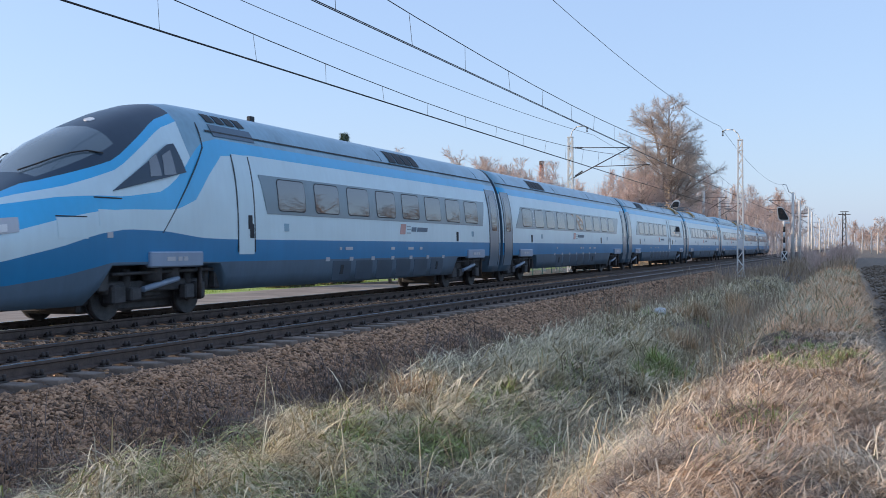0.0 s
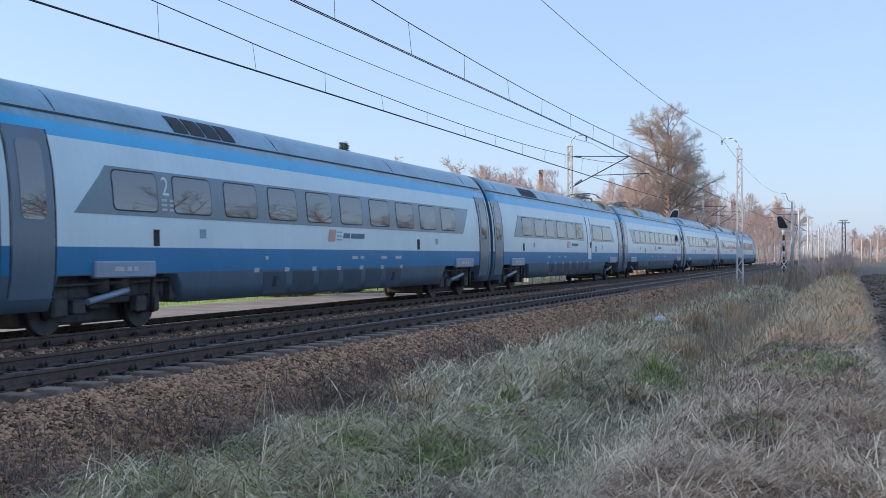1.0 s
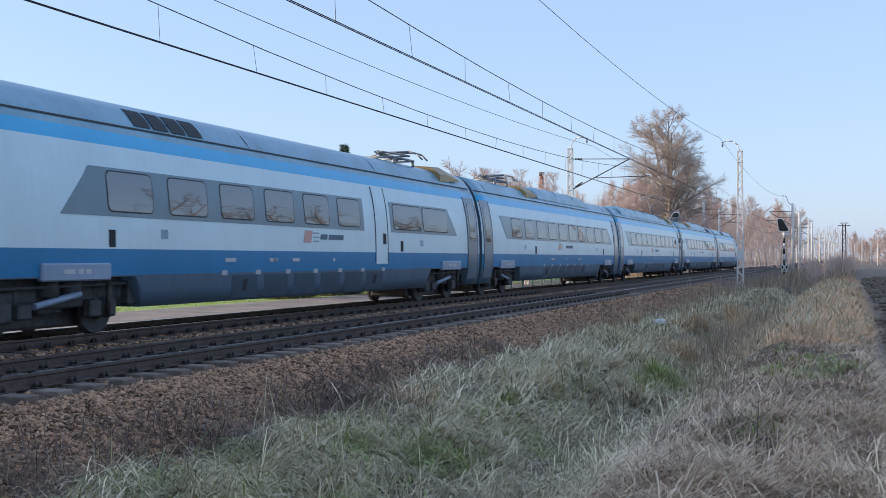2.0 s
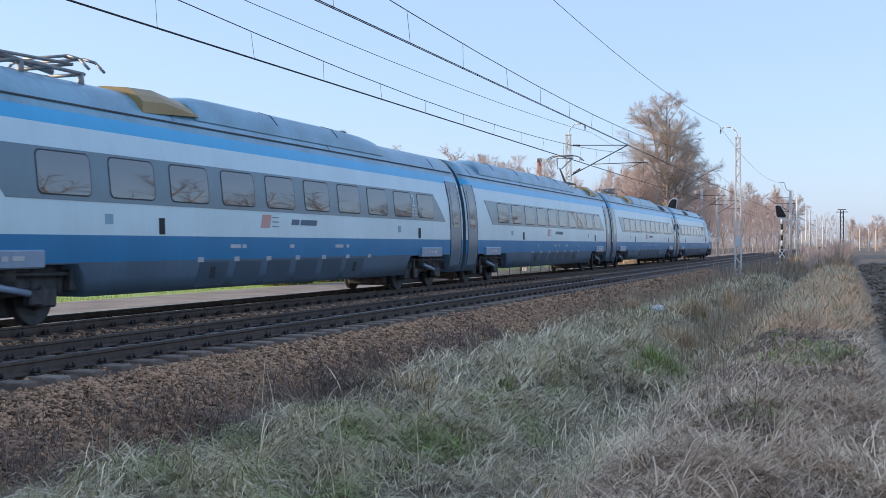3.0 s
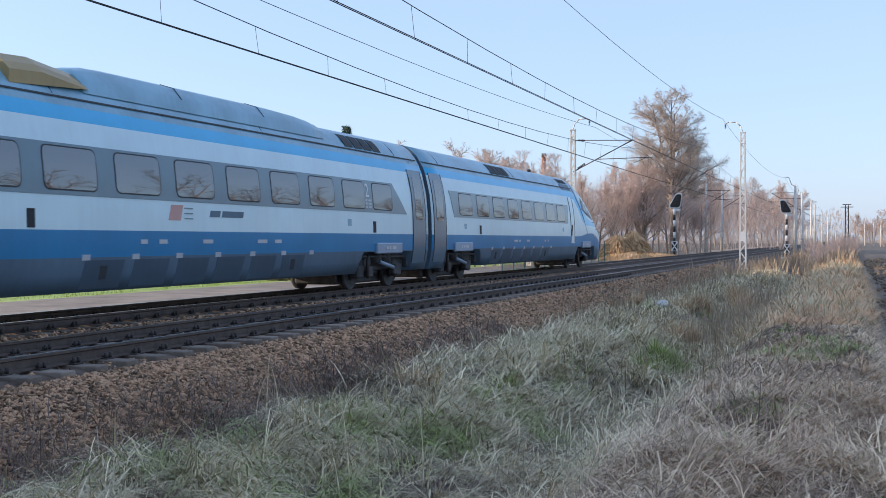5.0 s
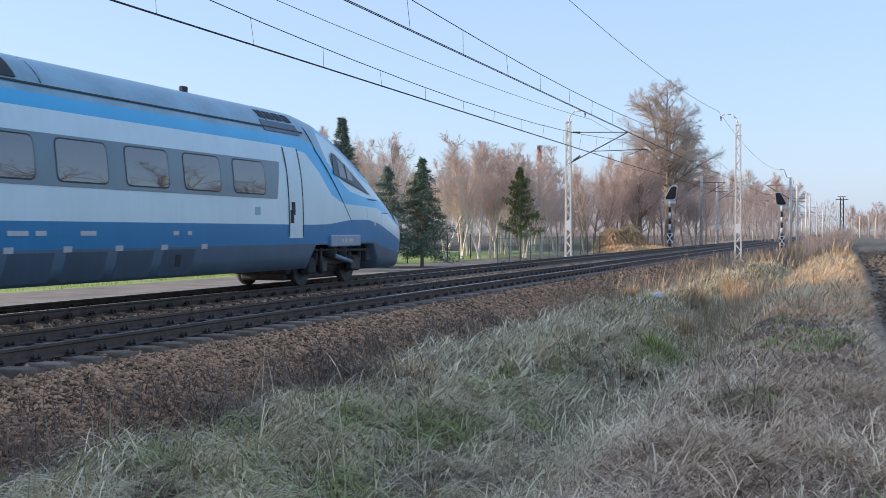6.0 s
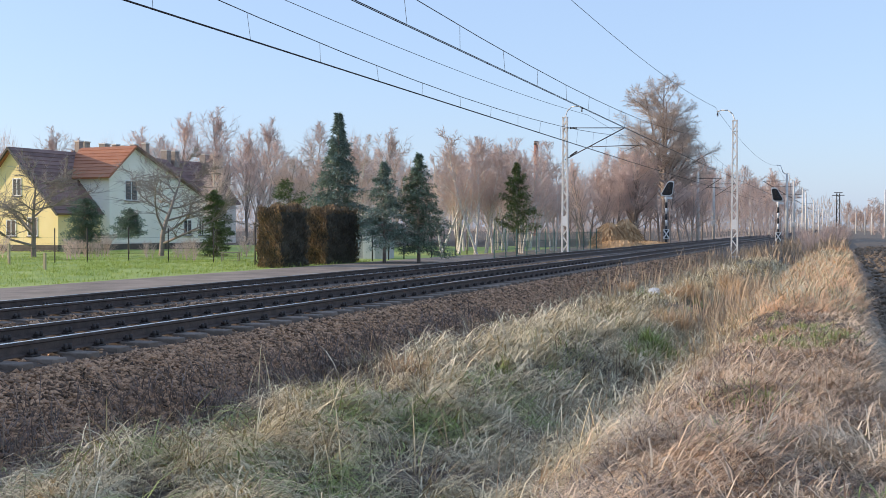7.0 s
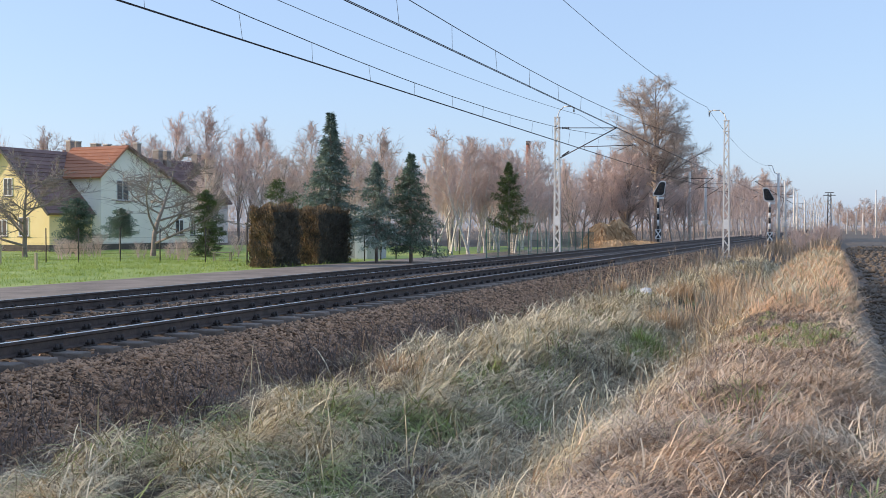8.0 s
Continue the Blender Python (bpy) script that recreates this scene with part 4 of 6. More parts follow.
def build_train():
    th = tagged(empty("train"), "blue and silver high-speed electric train passing at speed", "train")
    cab, mid = body_mesh(CAB, True), body_mesh(CAR, False)
    at = 0.0
    for c in range(1, 8):
        nose = c in (1, 7)
        length = CAB if nose else CAR
        flip = c >= 4
        m = pose(0, at + length, 0, 0, 0, 180) if flip else pose(0, at, 0)
        body = share("car_body", cab if nose else mid, th, m, "silver-white car with blue and sky-blue stripes")
        at += length
        if nose:
            windows(body, CAB, True, 8.75, 25.1, 9.55, 8, 1.9, 1.35, (0.25, 0.0), (-0.35, 0.0))
            door(body, 7.75, 8.4, CAB, True, False)
            door(body, CAB - 1.45, CAB - 0.4, CAB)
            vents(body, 17.0, CAB)
            seams(body, CAB, 7.0, CAB - 0.2, True)
            stickers(body, CAB, c, 12.0, 20.5)
            operator_mark(body, 17.0, CAB)
            bogie(body, 5.3)
            bogie(body, CAB - 3.2)
            underframe(body, 7.4, CAB - 0.3)
            bm = bmesh.new()
            box(bm, -0.75, 1.2, 0.3, 0.75, 7.4, 1.15, 0.05)
            part("cab_underframe", bm, M_BOGIE, body)
            cab_details(body)
            for side in (1, -1):
                hatch = part("roof_hatch", patch(rect(7.25, 3.7, 9.0, 3.96), side, 0.01, CAB, False, 4, 3), M_SKIRT, body, "dark grey roof hatch behind the cab")
                for k in range(4):
                    part("hatch_louvre", patch(rect(7.3 + k * 0.42, 4.02, 7.62 + k * 0.42, 4.2), side, 0.02, CAB, False, 1, 3), M_LINE, body)
            bm = bmesh.new()
            box(bm, -0.06, 10.6, TOP - 0.03, 0.06, 10.8, TOP + 0.16, 0.02)
            part("aerial", bm, M_LINE, body, "small dark roof aerial")
        else:
            if c == 3:
                windows(body, CAR, False, 3.6, 15.3, 4.2, 6, 1.9, 1.35, (-0.7, 0.15), (0.0, 0.0))
                door(body, 16.1, 16.9, CAR, False, False)
                windows(body, CAR, False, 17.2, 22.4, 17.4, 2, 2.4, 2.2, (0, 0), (0.5, -0.3))
            else:
                windows(body, CAR, False, 2.0, 22.6, 3.0, 10, 1.9, 1.35, (-0.1, 0.87), (-0.4, 0.35))
                numeral_two(body, 4.5, CAR)
                numeral_two(body, 4.5, CAR, -1)
                if c == 5:
                    numeral_two(body, 19.6, CAR, -1)
            door(body, 0.4, 1.4, CAR)
            door(body, CAR - 1.4, CAR - 0.4, CAR)
            if c not in (4, 5):
                vents(body, 2.8 if c == 6 else 5.4, CAR)
            seams(body, CAR, 0.3, CAR - 0.3, False)
            stickers(body, CAR, c, 8.0, 16.5)
            operator_mark(body, 11.8, CAR)
            operator_mark(body, 11.8, CAR, -1)
            bogie(body, 3.25)
            bogie(body, CAR - 3.25)
            underframe(body, 0.3, CAR - 0.3)
            if c == 3:
                pantograph(body, CAR - 5.0, 1, False)
            if c == 4:
                pantograph(body, CAR - 5.5, -1, False)
                roof_cover(body, 6.0, CAR - 9.4)
            if c == 5:
                pantograph(body, 5.5, -1, True)
                roof_cover(body, 7.2, CAR - 3.0)
            if c == 6:
                pantograph(body, CAR - 5.5, -1, False)
                roof_cover(body, 6.5, CAR - 9.4)
        if c < 7:
            bm = bmesh.new()
            prof = [(half_width(z, 1.3, 4.2), z) for z in (0.75, 1.3, 2.0, 2.8, 3.4, 3.8, 4.05)]
            ring = prof + [(-x, z) for x, z in prof[::-1]]
            for k in range(5):
                y0, y1 = at - 0.17 + k * 0.07, at - 0.17 + k * 0.07 + 0.06
                a = [bm.verts.new((x, y0, z)) for x, z in ring]
                b = [bm.verts.new((x, y1, z)) for x, z in ring]
                for i in range(len(ring)):
                    j = (i + 1) % len(ring)
                    bm.faces.new((a[i], b[i], b[j], a[j]))
                bm.faces.new(a)
                bm.faces.new(b[::-1])
            part("gangway_bellows", bm, M_GAP, th, "black rubber gangway bellows")
    # keep every piece within two levels of the train
    for body in th.children:
        for sub_part in body.children:
            for piece in sub_part.children_recursive:
                piece.parent = body
    return th


TRAIN = build_train()


# ---- trees ----
M_TWIGDARK = surface("grey_brown_twig", (0.36, 0.285, 0.235), (0.72, 0.6, 0.5), 2, 0.9)


def spot(u, d):
    """A place d metres ahead of the standpoint along the lane's view, u metres to the right for each metre ahead."""
    return d * (-0.3361 + u * 0.9418), d * (0.9418 + u * 0.3361)


def tubes(segs, sides):
    """Tapered tubes for segments (p0, p1, r0, r1) as arrays."""
    P0 = np.array([s[0] for s in segs], float)
    P1 = np.array([s[1] for s in segs], float)
    R0 = np.array([s[2] for s in segs])[:, None, None]
    R1 = np.array([s[3] for s in segs])[:, None, None]
    D = P1 - P0
    D /= np.linalg.norm(D, axis=1, keepdims=True) + 1e-9
    ref = np.where(np.abs(D[:, 2:3]) > 0.9, np.array([[1.0, 0, 0]]), np.array([[0, 0, 1.0]]))
    # brown copy of the thuja, with sunlight put into its colour
    A = np.cross(D, ref)
    A /= np.linalg.norm(A, axis=1, keepdims=True) + 1e-9
    B = np.cross(D, A)
    ang = np.arange(sides) * 2 * np.pi / sides
    ring = A[:, None] * np.cos(ang)[None, :, None] + B[:, None] * np.sin(ang)[None, :, None]
    V = np.concatenate([P0[:, None] + ring * R0, P1[:, None] + ring * R1], 1).reshape(-1, 3)
    n = len(segs)
    k = np.arange(sides)
    q = np.stack([k, (k + 1) % sides, sides + (k + 1) % sides, sides + k], 1)
    F = (np.arange(n)[:, None, None] * 2 * sides + q[None]).reshape(-1, 4)
    return V, F


def grow(rng, segs, p, d, length, r, level, spec):
    """One branch with its children; level 0 is the trunk."""
    kids, spread, shrink, lift, wob, first = spec[level]
    n = 7 if level == 0 else (4 if level == 1 else 2)
    pts, dirs = [np.array(p, float)], []
    d = np.array(d, float)
    for i in range(n):
        d = d + np.array([rng.gauss(0, wob), rng.gauss(0, wob), rng.gauss(0, wob * 0.6) + lift])
        d /= np.linalg.norm(d)
        pts.append(pts[-1] + d * length / n)
        dirs.append(d.copy())
    for i in range(n):
        ra, rb = r * (1 - 0.85 * i / n), r * (1 - 0.85 * (i + 1) / n)
        segs[0 if level < 2 else 1].append((pts[i], pts[i + 1], ra, rb))
    if level + 1 >= len(spec):
        return
    last = level + 2 == len(spec)
    for k in range(kids):
        f = first + (1 - first) * (k + rng.random()) / kids
        i = min(int(f * n), n - 1)
        q = pts[i] + (pts[i + 1] - pts[i]) * (f * n - i)
        a = rng.uniform(0, 2 * math.pi)
        base = dirs[i]
        side = np.array([math.cos(a), math.sin(a), rng.uniform(-0.2, 0.3)])
        side -= base * side.dot(base)
        side /= np.linalg.norm(side) + 1e-9
        sp = spread * rng.uniform(0.7, 1.25)
        nd = base * math.cos(sp) + side * math.sin(sp)
        taper = (1.1 - 0.75 * (f - first) / (1 - first)) if level == 0 else (1.05 - 0.5 * f)
        if last:
            segs[2].append((q, q + nd * length * shrink * rng.uniform(0.6, 1.3), spec[-1][0], 0.0015))
            continue
        grow(rng, segs, q, nd, length * shrink * taper * rng.uniform(0.75, 1.2), max(r * (1 - 0.8 * f) * 0.55, 0.014 if level < 2 else 0.011), level + 1, spec)


def bare_tree(name, seed, height, r, spec, bark, twig, label, stems=1, lean_out=0.14):
    """A leafless tree: trunk with limbs, and a crown of twigs."""
    rng = random.Random(seed)
    segs = ([], [], [])
    for s in range(stems):
        off = (0, 0, -0.2) if stems == 1 else (rng.uniform(-0.5, 0.5), rng.uniform(-0.5, 0.5), -0.2)
        lean = (rng.gauss(0, 0.05), rng.gauss(0, 0.05), 1) if stems == 1 else (rng.gauss(0, lean_out), rng.gauss(0, lean_out), 1)
        grow(rng, segs, off, lean, height * rng.uniform(0.85, 1.0), r, 0, spec)
    th = tagged(empty(name), label, "tree", "bare trees")
    V, F = tubes(segs[0], 5)
    share("trunk", fast_mesh("trunk", V, F, bark), th)
    V, F = tubes(segs[1] + segs[2], 3)
    share("crown", fast_mesh("crown", V, F, twig), th)
    return th


# rows: children, spread, shrink, lift, wobble, first child's height
SPEC_BROAD = ((18, 0.75, 0.5, 0.02, 0.05, 0.22), (10, 0.75, 0.5, 0.05, 0.1, 0.18), (9, 0.8, 0.62, 0.04, 0.14, 0.1), (0.022,))
SPEC_TALL = ((22, 0.5, 0.42, 0.02, 0.04, 0.18), (9, 0.65, 0.52, 0.07, 0.09, 0.18), (9, 0.75, 0.68, 0.05, 0.14, 0.1), (0.022,))
SPEC_BIRCH = ((18, 0.5, 0.34, 0.04, 0.04, 0.22), (7, 0.6, 0.5, 0.03, 0.1, 0.15), (8, 0.7, 0.7, 0.0, 0.14, 0.1), (0.017,))
SPEC_BIG = ((22, 0.92, 0.38, 0.0, 0.03, 0.24), (10, 0.75, 0.5, 0.03, 0.1, 0.18), (8, 0.75, 0.55, 0.02, 0.13, 0.12), (6, 0.8, 0.85, 0.0, 0.16, 0.1), (0.012,))
SPEC_OLD = ((8, 0.8, 0.62, 0.05, 0.12, 0.3), (7, 0.65, 0.55, 0.08, 0.2, 0.2), (6, 0.75, 0.6, 0.05, 0.22, 0.1), (0.022,))
SPEC_APPLE = ((12, 1.15, 0.85, 0.03, 0.16, 0.16), (12, 0.9, 0.45, 0.06, 0.26, 0.15), (12, 0.8, 0.6, 0.1, 0.2, 0.1), (0.014,))
SPEC_BUSH = ((9, 0.7, 0.6, 0.04, 0.12, 0.1), (10, 0.6, 0.5, 0.05, 0.15, 0.1), (0.006,))


def ground_pose(x, y, turn=0.0, s=1.0):
    return pose(x, y, float(ground_z(x, y)), 0, 0, turn) @ Matrix.Diagonal((s, s, s, 1))


def plant(proto, used, x, y, turn, s):
    """The first call moves the prototype itself; later ones copy it."""
    m = ground_pose(x, y, turn)
    ob = proto if not used else copy_thing(proto, m)
    ob.matrix_basis = m
    ob.scale = (s, s, s)
    return ob


def build_woods():
    kinds = [
        bare_tree("bare_tree", 1, 13, 0.2, SPEC_TALL, M_BARK, M_TWIG, "tall leafless tree with fine reddish twigs"),
        bare_tree("bare_tree", 2, 12.5, 0.22, SPEC_BROAD, M_BARK, M_TWIG, "leafless broad-crowned tree at the garden's edge"),
        bare_tree("bare_tree", 3, 13.5, 0.18, SPEC_TALL, M_BARK, M_TWIG, "slender leafless tree with grey-brown bark"),
        bare_tree("bare_tree", 4, 11, 0.16, SPEC_BROAD, M_BARK, M_TWIG, "leafless tree with dense pinkish twigs", 2),
    ]
    birches = [
        bare_tree("birch_tree", 5, 11, 0.14, SPEC_BIRCH, M_BIRCH, M_TWIG, "white-stemmed birch with drooping reddish twigs", 2),
        bare_tree("birch_tree", 6, 11, 0.13, SPEC_BIRCH, M_BIRCH, M_TWIG, "pale slim birch without leaves", 3),
    ]
    used = [0] * 4
    rng = random.Random(11)
    # the belt behind the gardens: bearing, distance, size
    for k in range(44):
        u = -0.42 + 0.60 * (k + rng.random()) / 44
        d = rng.uniform(150, 190) if u < -0.19 else rng.uniform(112, 165)
        s = (0.8 + 0.24 * rng.random()) * (d / 135) * (0.74 if u > 0.08 else (0.86 if u > -0.03 else (0.98 if u < -0.24 else 1.14)))
        j = rng.randrange(4)
        plant(kinds[j], used[j], *spot(u, d), rng.uniform(0, 360), s)
        used[j] = 1
    # lower trees and the far row along the line
    for k in range(16):
        u = 0.12 + 0.115 * (k + rng.random()) / 16
        d = rng.uniform(140, 190)
        j = rng.randrange(4)
        plant(kinds[j], 1, *spot(u, d), rng.uniform(0, 360), rng.uniform(0.62, 0.95) * d / 150)
    for k in range(12):
        u = 0.235 + 0.075 * (k + rng.random()) / 12
        d = rng.uniform(215, 300)
        j = rng.randrange(4)
        plant(kinds[j], 1, *spot(u, d), rng.uniform(0, 360), rng.uniform(0.85, 1.15) * d / 240)
    for k in range(12):
        u = 0.36 + 0.07 * (k + rng.random()) / 12
        j = rng.randrange(4)
        plant(kinds[j], 1, *spot(u, rng.uniform(420, 560)), rng.uniform(0, 360), rng.uniform(0.8, 1.25))
    ub = [0, 0]
    for k, (u, d, s) in enumerate(((0.0, 84, 0.92), (0.012, 88, 1.0), (0.028, 84, 1.05), (0.042, 88, 1.02), (0.055, 92, 1.05), (0.068, 86, 0.95), (0.085, 92, 0.95), (0.1, 96, 0.9),
                                   (0.02, 96, 1.05), (0.048, 99, 1.1), (-0.06, 92, 0.95), (-0.075, 98, 1.1), (-0.2, 96, 0.95), (0.075, 104, 1.1))):
        j = k % 2
        plant(birches[j], ub[j], *spot(u, d), rng.uniform(0, 360), s * 0.82)
        ub[j] = 1
    big = bare_tree("poplar_tree", 21, 21.5, 0.45, SPEC_BIG, M_BARK, M_TWIGDARK, "very large leafless tree beside the line, with a rounded crown", 3, 0.09)
    plant(big, 0, *spot(0.2, 150), 40, 1.0)
    side = bare_tree("willow_tree", 23, 11.5, 0.3, SPEC_BROAD, M_BARK, M_TWIG, "spreading leafless tree in front of the far wood", 3)
    plant(side, 0, *spot(0.168, 146), 10, 1.0)
    apple = bare_tree("fruit_tree", 31, 5.2, 0.16, SPEC_APPLE, M_BARK, M_BARK, "gnarled bare fruit tree in the garden")
    plant(apple, 0, *spot(-0.366, 78), 20, 1.3)
    plant(apple, 1, *spot(-0.252, 80), 130, 1.4)
    # gnarled trees across the field, mirrored in the train's windows
    old = bare_tree("old_tree", 33, 9.5, 0.42, SPEC_OLD, M_BARK, M_BARK, "gnarled old leafless tree across the field")
    for k in range(17):
        plant(old, k, 17 + 5 * ((k * 5) % 7) / 7, 44 + k * 6.6, k * 77, 0.95 + 0.12 * (k % 4))
    bush = bare_tree("bare_shrub", 37, 1.6, 0.03, SPEC_BUSH, M_TWIG, M_TWIG, "low leafless shrub on the lawn", 4)
    tagged(bush, category="shrub", group="shrubs")
    for i, (u, d, s) in enumerate(((-0.33, 72, 1.0), (-0.225, 70, 1.0), (-0.305, 78, 1.1), (-0.18, 76, 1.0), (-0.395, 74, 1.0), (-0.262, 74, 0.8), (-0.324, 80, 0.9), (-0.317, 81, 0.8), (-0.31, 80, 0.75), (-0.232, 76, 0.9), (-0.24, 78, 0.7))):
        plant(bush, i, *spot(u, d), i * 50, s)
    # reddish thicket at the end of the field margin
    for k in range(16):
        plant(bush, 1, *spot(0.322 + 0.042 * rng.random(), rng.uniform(95, 175)), k * 67, rng.uniform(1.0, 1.7))
    for k in range(10):
        plant(bush, 1, *spot(0.372 + 0.05 * rng.random(), rng.uniform(190, 300)), k * 41, rng.uniform(1.2, 2.0))


build_woods()


def needles(rng, V, F, c, d, length, width):
    """One flat needle spray from c along d."""
    d = d / (np.linalg.norm(d) + 1e-9)
    s = np.cross(d, [rng.gauss(0, 0.4), rng.gauss(0, 0.4), 1.0])
    s = s / (np.linalg.norm(s) + 1e-9) * width
    o = len(V)
    V += [c - s * 0.4, c + d * length * 0.55 - s, c + d * length, c + d * length * 0.55 + s]
    F.append((o, o + 1, o + 2, o + 3))


def conifer(name, seed, height, radius, label, mat, shape=1.0, count=2600, droop=0.25, bare=0.05):
    """A conifer: trunk, whorled boughs and a crown of needle sprays."""
    rng = random.Random(seed)
    th = tagged(empty(name), label, "conifer", "conifers")
    bm = bmesh.new()
    rod(bm, (0, 0, -0.2), (0, 0, height * 0.97), 0.03 + height * 0.013, 0.02, 8)
    part("trunk", bm, M_BARK, th)
    V, F, segs = [], [], []
    nb = max(40, count // 110)
    for b in range(nb):
        f = bare + (1 - bare) * ((b + rng.random()) / nb) ** 0.9
        z = height * f
        reach = radius * max(0.04, (1 - f) ** shape) * rng.choice((0.55, 0.75, 0.9, 1.0, 1.2))
        a = rng.uniform(0, 2 * math.pi)
        out = np.array([math.cos(a), math.sin(a), 0.0])
        tip = out * reach + np.array([0, 0, z - droop * reach + 0.12 * reach])
        root = np.array([0, 0, z])
        segs.append((root, tip, 0.02, 0.006))
        n = max(6, int(count / nb * (0.35 + reach / radius)))
        for k in range(n):
            t = rng.random() ** 0.6
            fan = (0.1 + 0.22 * t * (1.15 - t)) * rng.gauss(0, 1.0) * reach
            c = root + (tip - root) * t + np.array([-out[1] * fan, out[0] * fan, -abs(fan) * 0.35 + rng.gauss(0, 0.06)])
            d = out * rng.uniform(0.2, 1.0) + np.array([rng.gauss(0, 0.6), rng.gauss(0, 0.6), rng.uniform(-0.8, 0.35)])
            needles(rng, V, F, c, d, rng.uniform(0.13, 0.32) * (0.5 + 0.06 * height), rng.uniform(0.014, 0.04) * (0.55 + 0.07 * height))
    tv, tf = tubes(segs, 3)
    share("branchwork", fast_mesh("branchwork", tv, tf, M_BARK), th)
    share("crown", fast_mesh("crown", np.array(V), np.array(F), mat), th)
    return th


def build_conifers():
    M_BLUE_SPRUCE = surface("blue_spruce_needles", (0.06, 0.1, 0.075), (0.34, 0.43, 0.35), 1.5, 0.8, island=0.5)
    M_GREEN = surface("yew_green", (0.04, 0.075, 0.022), (0.19, 0.25, 0.08), 1.5, 0.8, island=0.5)
    big = conifer("spruce_tree", 41, 8.75, 3.1, "tall blue spruce with drooping boughs in a garden", M_BLUE_SPRUCE, 1.05, 30000, 0.3, 0.24)
    plant(big, 0, *spot(-0.093, 66), 0, 1.0)
    s2 = conifer("spruce_tree", 42, 5.6, 2.0, "slim blue-green spruce in a garden", M_BLUE_SPRUCE, 0.7, 15000, 0.3, 0.2)
    plant(s2, 0, *spot(-0.0525, 62), 30, 1.0)
    s3 = conifer("spruce_tree", 43, 6.1, 2.3, "dark green conical spruce in a garden", M_SPRUCE, 0.75, 20000, 0.3, 0.12)
    plant(s3, 0, *spot(-0.0217, 63), 60, 1.0)
    pine = conifer("pine_tree", 44, 6.8, 2.2, "young pine among birches", M_GREEN, 0.75, 12000, -0.25, 0.2)
    plant(pine, 0, *spot(0.066, 84), 60, 1.0)
    yew = conifer("yew_shrub", 45, 4.7, 1.2, "columnar evergreen shrub beside the house", M_GREEN, 0.28, 14000, 0.05, 0.0)
    plant(yew, 0, *spot(-0.2025, 80), 0, 1.0)
    yew2 = conifer("yew_shrub", 46, 4.4, 1.75, "broad dark evergreen shrub against the house wall", M_SPRUCE, 0.24, 22000, 0.0, 0.0)
    plant(yew2, 0, *spot(-0.32, 91), 0, 1.0)
    small = conifer("spruce_tree", 47, 3.5, 1.8, "small flat-topped spruce on the lawn", M_SPRUCE, 0.42, 11000, 0.0, 0.36)
    plant(small, 0, *spot(-0.281, 88), 0, 1.0)
    top = conifer("pine_tree", 48, 5.0, 1.7, "bushy green pine behind the hedge", M_GREEN, 0.4, 6500, -0.1, 0.2)
    plant(top, 0, *spot(-0.138, 70), 0, 1.0)


build_conifers()


def hedge_block(x0, y0, x1, y1, h, seed):
    """A clipped hedge: a dense core and thousands of small sprays on its faces."""
    rng = random.Random(seed)
    z0 = float(ground_z((x0 + x1) / 2, (y0 + y1) / 2))
    th = tagged(empty("hedge", pose(0, 0, z0)), "clipped dark thuja hedge, coloured brown on its sunlit end and top", "hedge", "hedges")
    bm = bmesh.new()
    box(bm, x0 + 0.12, y0 + 0.12, -0.1, x1 - 0.12, y1 - 0.12, h - 0.12, 0.1)
    part("core", bm, M_HEDGE, th)
    V, F, V2, F2 = [], [], [], []
    for k in range(19000):
        face = rng.random()
        x, y, z = rng.uniform(x0, x1), rng.uniform(y0, y1), rng.uniform(0, h)
        if face < 0.4:
            x, out = (x1 if rng.random() < 0.75 else x0), (1, 0, 0)
        elif face < 0.75:
            y, out = (y0 if rng.random() < 0.75 else y1), (0, -1, 0)
        else:
            z, out = h, (0, 0, 1)
        wob = 0.1 * math.sin(x * 5 + z * 3 + y * 4) + 0.08 * math.sin(z * 7 + y * 2.3) + rng.gauss(0, 0.05)
        c = np.array([x, y, z]) + np.array(out) * wob
        rim = max(0.0, (z - (h - 0.5)) / 0.5)
        c += (np.array([(x0 + x1) / 2, (y0 + y1) / 2, z]) - np.array([x, y, z])) * 0.22 * rim ** 2 * (0 if out[2] else 1)
        c[2] -= 0.16 * max(0.0, max(abs(2 * (x - x0) / (x1 - x0) - 1), abs(2 * (y - y0) / (y1 - y0) - 1)) - 0.6) if out[2] else 0.0
        d = np.array(out) * 0.35 + np.array([rng.gauss(0, 0.35), rng.gauss(0, 0.35), 0.8 + rng.gauss(0, 0.3)])
        # sunlight painted in: end face and top turn brown, other faces stay dark
        brown = out[1] < 0 or z > h - 0.2 or rng.random() < 0.02
        if brown and rng.random() < 0.8:
            needles(rng, V2, F2, c, d, rng.uniform(0.09, 0.24), rng.uniform(0.014, 0.035))
        else:
            needles(rng, V, F, c, d, rng.uniform(0.09, 0.24), rng.uniform(0.014, 0.035))
    share("foliage", fast_mesh("foliage", np.array(V), np.array(F), M_HEDGE), th)
    share("brown_foliage", fast_mesh("brown_foliage", np.array(V2), np.array(F2), M_HEDGESUNLIT), th, None, "brown foliage with sunlight put into its colour")


hedge_block(-27.75, 50.0, -26.4, 52.75, 2.95, 1)
hedge_block(-28.1, 55.2, -26.4, 59.4, 2.95, 2)

